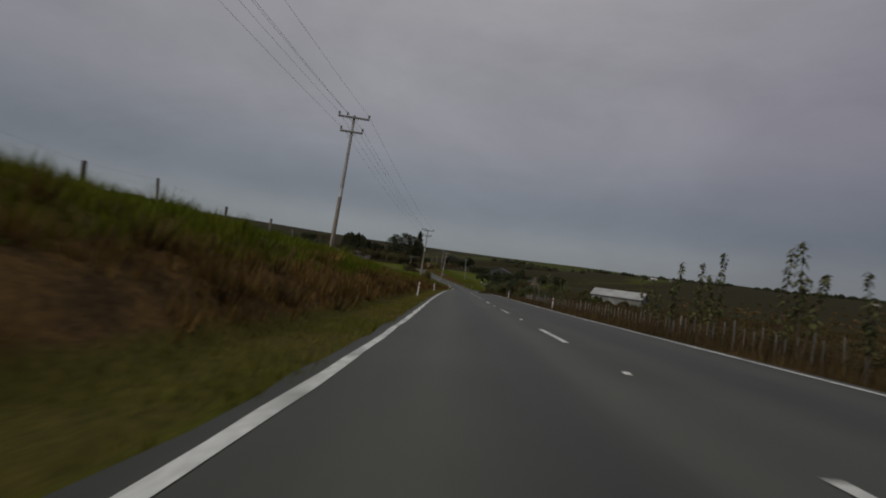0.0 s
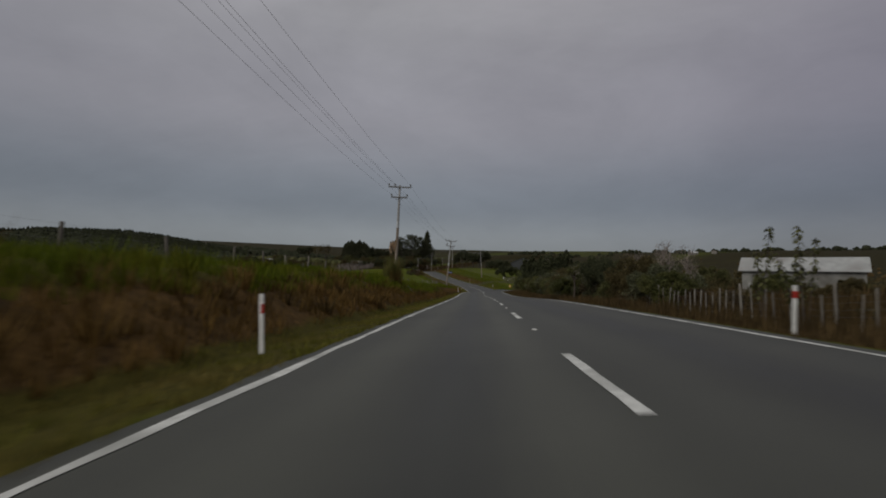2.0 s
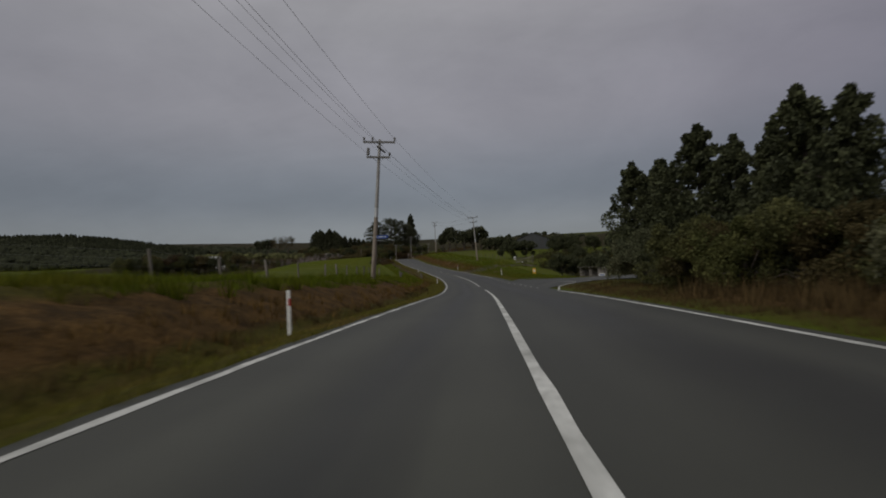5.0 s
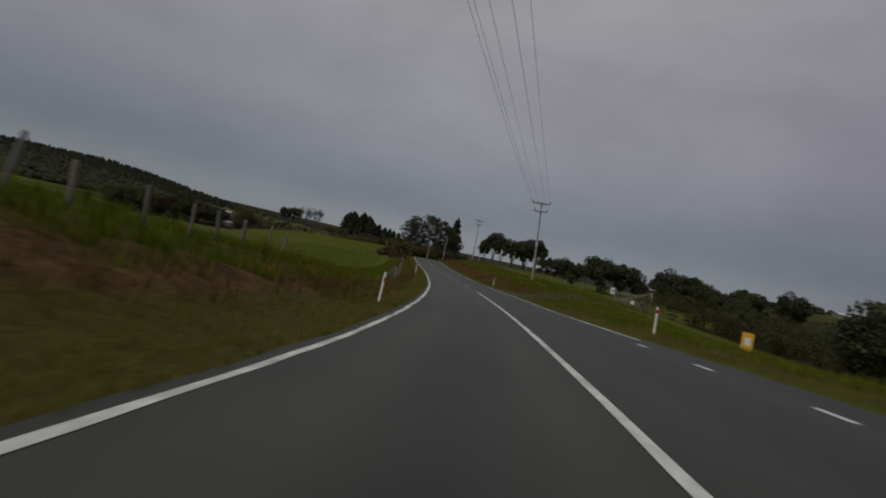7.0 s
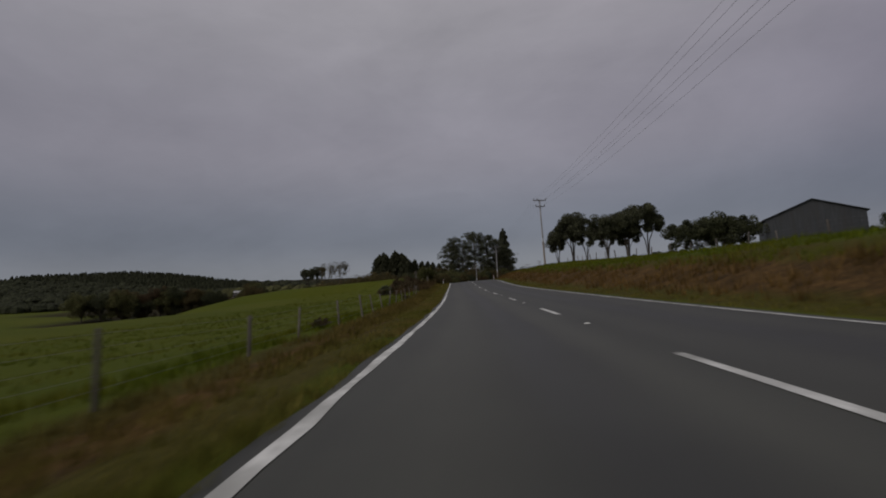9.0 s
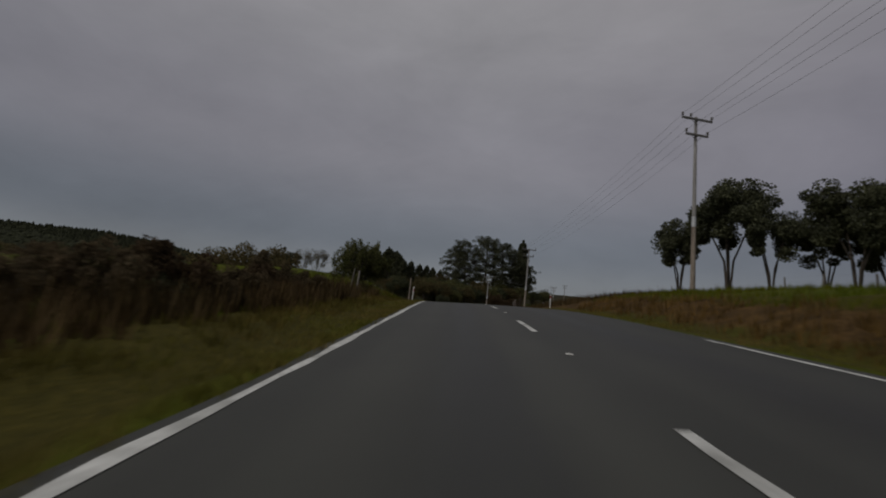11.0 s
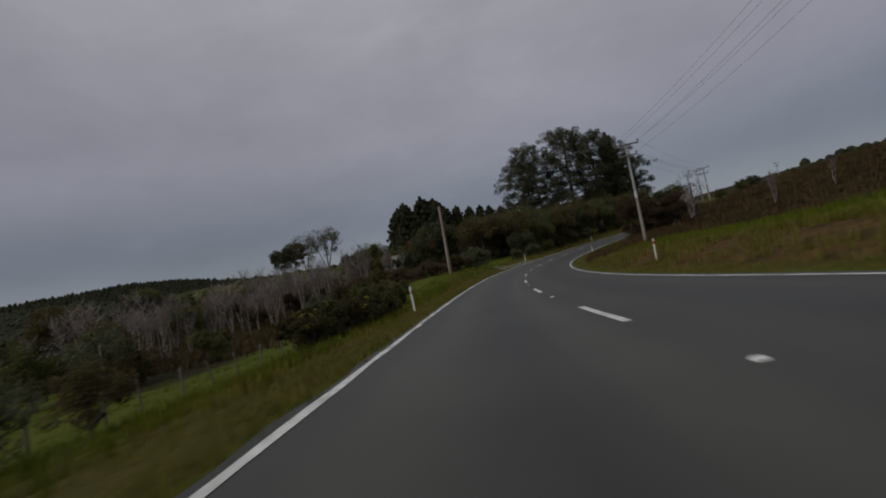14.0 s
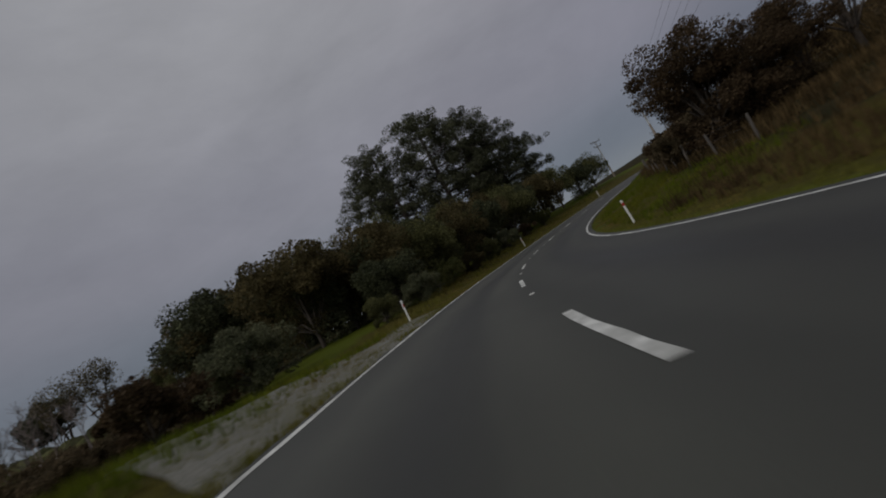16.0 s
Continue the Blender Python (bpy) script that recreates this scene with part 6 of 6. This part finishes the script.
# ---- fences ----
def fence(label, s0, s1, gap, d, tall, mat, seed, wires=4, lean=5.0, thick=0.055, every=0, first=()):
    rng = np.random.default_rng(seed)
    root = base_at("fence", beside(s0, d(s0)), label, "fence")
    inv = root.matrix_world.inverted()
    models = []
    for k in range(3):
        n = 7
        v, f = tubes([([(0, 0, -0.25), (0, 0, 0.1), (0, 0, 0.98), (0.004, 0, 1.0)], np.array([1.05, 1.0, 0.92, 0.55]) * thick * (0.85 + 0.15 * k))], n)
        models.append((v, f))
    meshes, tops, s, k = [], [], s0, 0
    while s < s1:
        stout = first[k][1] if k < len(first) else 1.6 if every and k % every == 0 else 1.0
        s = first[k][0] if k < len(first) else s
        p = Vector(beside(s, d(s)))
        h = tall * rng.uniform(0.85, 1.12) * (1.12 if stout > 1.5 else 1.0)
        if len(meshes) < 3:
            ob = obj("post", *models[k % 3], mat, root, smooth=True)
            meshes.append(ob.data)
        else:
            ob = new("post", meshes[k % 3])
            ob.parent = root
        ob.matrix_local = inv @ pose(*p, rng.normal(0, lean), rng.normal(0, lean), rng.uniform(0, 360)) @ Matrix.Diagonal((stout, stout, h, 1))
        tops.append((inv @ p, h))
        s += gap * rng.uniform(0.7, 1.3)
        k += 1
    for w in range(wires):
        pts = [q + Vector((0, 0, h * (0.25 + 0.68 * w / max(1, wires - 1)))) for q, h in tops[:: max(1, int(3 / gap))]]
        if len(pts) > 1:
            obj("wire", *tubes([(pts, [0.0022] * len(pts))], 3), M_WIRE, root)


fence("old fence of many grey weathered battens above brown weeds", -4, 92, 0.75, lambda s: 9.8 + 0.5 * math.sin(s * 0.07), 1.2, M_PALE_POST, 51, 5, 1.6, 0.027, 7)
fence("old fence of many grey weathered battens above brown weeds", 104, 150, 1.6, lambda s: 11.5, 1.2, M_POST, 52, 4, 5)
fence("wire fence with round posts along the top of the bank", 0, 205, 5.0, lambda s: -14.0 + 2.0 * (s > 150), 1.2, M_POST, 53, 4, 4, 0.07)
fence("leaning grey posts along the crest of the bank", 199.5, 216, 1.9, lambda s: -9.3 - 0.03 * (s - 199), 1.1, M_POST, 59, 3, 4, 0.06)
fence("wire fence with grey posts beside the pasture", 227.6, 312, 3.6, lambda s: -5.9 - 0.8 * min(1, max(0, (s - 236) / 20)), 0.95, M_POST, 54, 5, 5, 0.036, first=((226, 1), (227.6, 1.1), (229.1, 0.8), (229.9, 2.4), (231.3, 0.8), (232.2, 0.8), (234.6, 1), (236.9, 1.3)))
fence("tall post and wire fence on the green bank", 351.2, 388, 1.9, lambda s: -9.4, 1.6, M_POST, 55, 5, 3, 0.042)
fence("wire fence with thin posts below the road", 398, 440, 2.2, lambda s: -12.6 - 0.06 * (s - 398), 1.1, M_POST, 56, 4, 4, 0.035)
fence("wire fence along the field above the bank", 262, 346, 4.0, lambda s: 18.5, 1.1, M_POST, 57, 4, 4, 0.06)
fence("fence posts among the grass inside the bend", 470, 500, 3.5, lambda s: 9.2, 1.1, M_POST, 58, 3, 5, 0.06)


# ---- buildings and signs ----
def gabled(name, label, category, at, turn, wide, deep, eave, ridge, wall_mat, roof_mat, windows=(), door=True):
    root = base_at(name, at, label, category, turn=turn)
    x, y, e, r = wide / 2, deep / 2, eave, ridge
    v = [(-x, -y, -1.2), (x, -y, -1.2), (x, y, -1.2), (-x, y, -1.2), (-x, -y, e), (x, -y, e), (x, y, e), (-x, y, e)]
    for q in ((0, 1, 5, 4), (2, 3, 7, 6)):
        obj("wall", [v[k] for k in q], [(0, 1, 2, 3)], wall_mat, root)
    for sx in (-x, x):
        o = 0.003 if sx > 0 else -0.003
        obj("end_wall", [(sx + o, -y, -1.2), (sx + o, y, -1.2), (sx + o, y, e), (sx + o, 0, r), (sx + o, -y, e)], [(0, 1, 2, 3, 4)], wall_mat, root)
    ov, th = 0.35, 0.08
    for sgn in (-1, 1):
        slope = (r - e) / y
        a = [(-x - ov, 0, r), (x + ov, 0, r), (x + ov, sgn * (y + ov), e - ov * slope), (-x - ov, sgn * (y + ov), e - ov * slope)]
        b = [(p[0], p[1], p[2] + th) for p in a]
        obj("roof", a + b, [(0, 1, 2, 3), (4, 5, 6, 7), (0, 1, 5, 4), (1, 2, 6, 5), (2, 3, 7, 6), (3, 0, 4, 7)], roof_mat, root)
    for wx, wz, ww, wh in windows:
        win = obj("window", *box((wx - ww / 2, -y - 0.05, wz), (wx + ww / 2, -y - 0.02, wz + wh), 0.0), M_WHITE, root)
        obj("pane", *box((wx - ww / 2 + 0.06, -y - 0.065, wz + 0.06), (wx + ww / 2 - 0.06, -y - 0.052, wz + wh - 0.06), 0.0), M_GLASS_DARK, win)
    if door:
        obj("door", *box((x * 0.45, -y - 0.06, -0.2), (x * 0.45 + 1.0, -y - 0.02, 1.9), 0.01), wall_mat, root)
    return root


gabled("shed", "pale low shed with a light roof beyond the fence", "shed", on_ground(32.5, 107, 0.0), -33, 10.4, 5.0, 2.9, 4.2, M_SHED, M_SHED_ROOF, ((-4, .5, 1.2, .9), (-1, .5, 1.2, .9)))
p = on_ground(24.2, 341.5)
gabled("barn", "large dark sheet-steel barn with its gable to the road", "barn", p, 76, 14, 12.0, 7.2 - p[2], 9.5 - p[2], M_STEEL_DARK, M_STEEL_DARK)
gabled("house", "pale-roofed farmhouse among far trees", "house", on_ground(-188, 500), 30, 11, 7, 3.3, 4.5, M_PLANK, M_SHED_ROOF, ((-5, .8, 1.6, 1.2), (-1.5, .8, 1.6, 1.2), (2, .8, 1.6, 1.2)))
gabled("farm_building", "low white outbuilding at the edge of the pasture", "farm building", on_ground(-165, 458), 35, 5, 3.5, 1.5, 2.3, M_WALL_PALE, M_SHED_ROOF)
gabled("house", "far farmhouse with a pale roof below the conifers", "house", on_ground(-112, 519), 10, 11, 7, 2.5, 4.4, M_WALL_PALE, M_PLANK, ((-3, .8, 1.4, 1.1), (0, .8, 1.4, 1.1)))
for x, y, t, lab, rm in ((200, 546, 20, "distant white farm building across the valley", M_ROOF_WHITE), (222, 551, 60, "distant farm building with a rusty roof", M_ROOF_RED), (330, 420, 10, "distant white farm building across the valley", M_ROOF_WHITE),
                         (60, 690, 40, "distant farm shed on the green slope", M_ROOF_WHITE)):
    gabled("farm_building", lab, "farm building", on_ground(x, y), t, 8, 4.5, 2.0, 3.0, M_PLANK, rm)


def shelter():
    """A small leaning roadside stand of upright grey boards, open to the road."""
    root = base_at("roadside_shelter", beside(195.4, 14.3), "low weathered board shelter with open front beside the junction", "shelter", turn=heading(196) - 62)
    rng = np.random.default_rng(3)

    def board(a, b, c, d, th, at):
        a, b, c, d = map(np.array, (a, b, c, d))
        n = np.cross(b - a, d - a)
        n = n / np.linalg.norm(n) * th
        obj("board", [a, b, c, d, a + n, b + n, c + n, d + n], [(0, 3, 2, 1), (4, 5, 6, 7), (0, 1, 5, 4), (1, 2, 6, 5), (2, 3, 7, 6), (3, 0, 4, 7)], M_PLANK, root)

    for k in range(11):
        x = -1.5 + 0.275 * k
        board((x, 0.9, -0.1), (x + 0.255, 0.9, -0.1), (x + 0.255, 0.9, 1.25 + rng.uniform(-.03, .03)), (x, 0.9, 1.25 + rng.uniform(-.03, .03)), 0.025, 0)
    for side in (-1.5, 0.1, 1.52):
        for k in range(4):
            y = -0.5 + 0.35 * k
            board((side, y, -0.1), (side + 0.12, y + 0.33, -0.1), (side + 0.02, y + 0.33, 1.32), (side - 0.12, y, 1.38 + rng.uniform(-.03, .03)), 0.025, 0)
    for k in range(6):
        y = -0.75 + 0.30 * k
        board((-1.75, y, 1.42 - 0.06 * k), (1.75, y, 1.42 - 0.06 * k), (1.75, y + 0.285, 1.36 - 0.06 * k), (-1.75, y + 0.285, 1.36 - 0.06 * k), 0.025, 0)
    return root


shelter()


def sign_board(name, label, at, turn, wide, tall, lift, mat, bars, bar_mat, posts=2):
    root = base_at(name, at, label, "sign", turn=turn)
    for px in (np.linspace(-wide / 2 + 0.06, wide / 2 - 0.06, posts) if posts > 1 else [0]):
        obj("post", *box((px - 0.03, -0.03, -0.25), (px + 0.03, 0.03, lift + tall), 0.008), M_POST, root)
    obj("panel", *box((-wide / 2, -0.055, lift), (wide / 2, -0.034, lift + tall), 0.006), mat, root)
    for x0, z0, x1, z1 in bars:
        obj("lettering", *box((x0 * wide - wide / 2, -0.060, lift + z0 * tall), (x1 * wide - wide / 2, -0.0565, lift + z1 * tall), 0), bar_mat, root)
    return root


sign_board("notice_board", "small white notice board with blue lettering by the shelter", beside(193.5, 14.9), heading(194) - 35, 0.75, 0.6, 0.12, M_WHITE, ((.12, .62, .88, .82), (.12, .36, .7, .50), (.12, .14, .8, .26)), M_BLUE)
sign_board("yellow_sign", "yellow roadside board with a pale patch", beside(216.3, 11.9), heading(216) - 18, 0.5, 0.92, 0.02, M_YELLOW, ((.25, .35, .75, .75),), M_WHITE)
sign_board("gate_sign", "small white sign panel beside the gate", beside(248.6, 17.4), heading(249) - 12, 0.5, 0.7, 0.7, M_WHITE, ((.2, .55, .8, .68), (.2, .3, .7, .42)), M_BLACK)
sign_board("gate_sign", "small white sign panel beside the gate", beside(243.5, 17.6), heading(243) - 12, 0.35, 0.35, 0.25, M_WHITE, (), M_BLACK, 1)

# street name blade on the pole by the junction
p3 = poles[3]
root = base_at("street_sign", (p3.matrix_world @ Vector((0.17, -0.1, 3.3))), "blue street name blade fixed to the power pole", "street sign", turn=-6)
blade = [(0.0, 0.0), (0.84, 0.0), (0.97, 0.13), (0.84, 0.26), (0.0, 0.26)]
obj("panel", [(x, y, z) for y in (-0.012, 0.012) for x, z in blade], [(0, 1, 3), (0, 3, 4), (1, 2, 3), (5, 8, 6), (5, 9, 8), (6, 8, 7)] + [t for i in range(5) for t in ((i, i + 5, (i + 1) % 5 + 5), (i, (i + 1) % 5 + 5, (i + 1) % 5))], M_BLUE, root)
obj("lettering", *box((0.12, -0.017, 0.10), (0.54, -0.0135, 0.17), 0), M_SLEEVE, root)
obj("lettering", *box((0.62, -0.017, 0.10), (0.76, -0.0135, 0.17), 0), M_SLEEVE, root)
obj("bracket", *box((-0.12, -0.02, 0.10), (0.02, 0.02, 0.16), 0.004), M_SLEEVE, root)


def farm_gate(at, turn):
    root = base_at("farm_gate", at, "weathered timber farm gate with a diagonal brace", "gate", turn=turn)
    for x in (-1.9, 1.9):
        obj("post", *box((x - 0.10, -0.1, -0.3), (x + 0.10, 0.1, 1.45 + 0.35 * (x > 0)), 0.02), M_PALE_POST, root)
    for k in range(5):
        obj("rail", *box((-1.75, -0.03, 0.12 + 0.25 * k), (1.75, 0.02, 0.22 + 0.25 * k), 0.008), M_PALE_POST, root)
    v, f = box((-2.0, -0.055, -0.06), (2.0, -0.032, 0.06), 0.006)
    b = obj("brace", v, f, M_PALE_POST, root)
    b.matrix_local = pose(0.05, -0.01, 0.93, 0, -23, 0)
    return root


farm_gate(beside(247.2, 19.2), heading(247) - 10)

# fallen board and branches on the verges
for s, d, turn, size in ((57.6, 5.4, 35, 0.9), (35, 5.9, 120, 0.5), (394.3, -6.0, 140, 0.8)):
    ob = obj("fallen_board", *box((-0.5 * size, -0.09, 0), (0.5 * size, 0.09, 0.035), 0.006), M_PALE_POST)
    ob.matrix_world = pose(*beside(s, d, -0.03), 4, 8, turn)
    tagged(ob, "pale broken board lying on the verge", "board", "litter on the verge")
for s, d, turn in ((391, -7.4, 10), (388.5, -7.9, 70), (393, -8.2, 130)):
    ob = obj("fallen_branch", *tubes([([(-0.8, 0, 0.04), (0, 0.12, 0.12), (0.9, 0.0, 0.05)], [0.05, 0.045, 0.02]), ([(0.1, 0.1, 0.1), (0.6, 0.45, 0.2)], [0.03, 0.01])], 6), M_PALE_BARK, smooth=True)
    ob.matrix_world = pose(*beside(s, d, -0.02), 0, 0, turn) @ Matrix.Scale(0.45, 4)
    tagged(ob, "pale broken branch lying in the grass", "branch", "litter on the verge")

# broken stake leaning out of the bank
ob = obj("leaning_stake", *tubes([([(0, 0, -0.15), (0.01, 0, 0.45), (0, 0.01, 0.95)], [0.028, 0.026, 0.022])], 6), M_PALE_POST, smooth=True)
ob.matrix_world = pose(*beside(92.6, -6.3, 0.02), 0, -40, heading(92))
tagged(ob, "pale broken fence stake leaning out of the bank", "stake")

# mud dragged over the edge line by a gateway
rng = np.random.default_rng(77)
a = np.linspace(0, 2 * np.pi, 25)[:-1]
r = 0.22 * (1 + 0.35 * rng.uniform(-1, 1, 24))
rim = np.stack([0.8 * r * np.sin(a), 1.3 * r * np.cos(a), 0 * a], 1)
low = rim * [1.15, 1.15, 1] - [0, 0, 0.012]
mid = np.arange(24)
ob = obj("mud_patch", np.concatenate([rim * 0.5 + [0, 0, 0.012], rim, low]), [(i + 24 * k, (i + 1) % 24 + 24 * k, (i + 1) % 24 + 24 * (k + 1), i + 24 * (k + 1)) for k in (0, 1) for i in range(24)] + [(0, i, i + 1, i + 2) for i in range(1, 22, 2)], M_BARK)
ob.matrix_world = pose(*on_road(347.7, -3.30, 0.016), 0, 0, heading(347.7) + 20)
tagged(ob, "dark mud patch over the worn edge line", "mud")
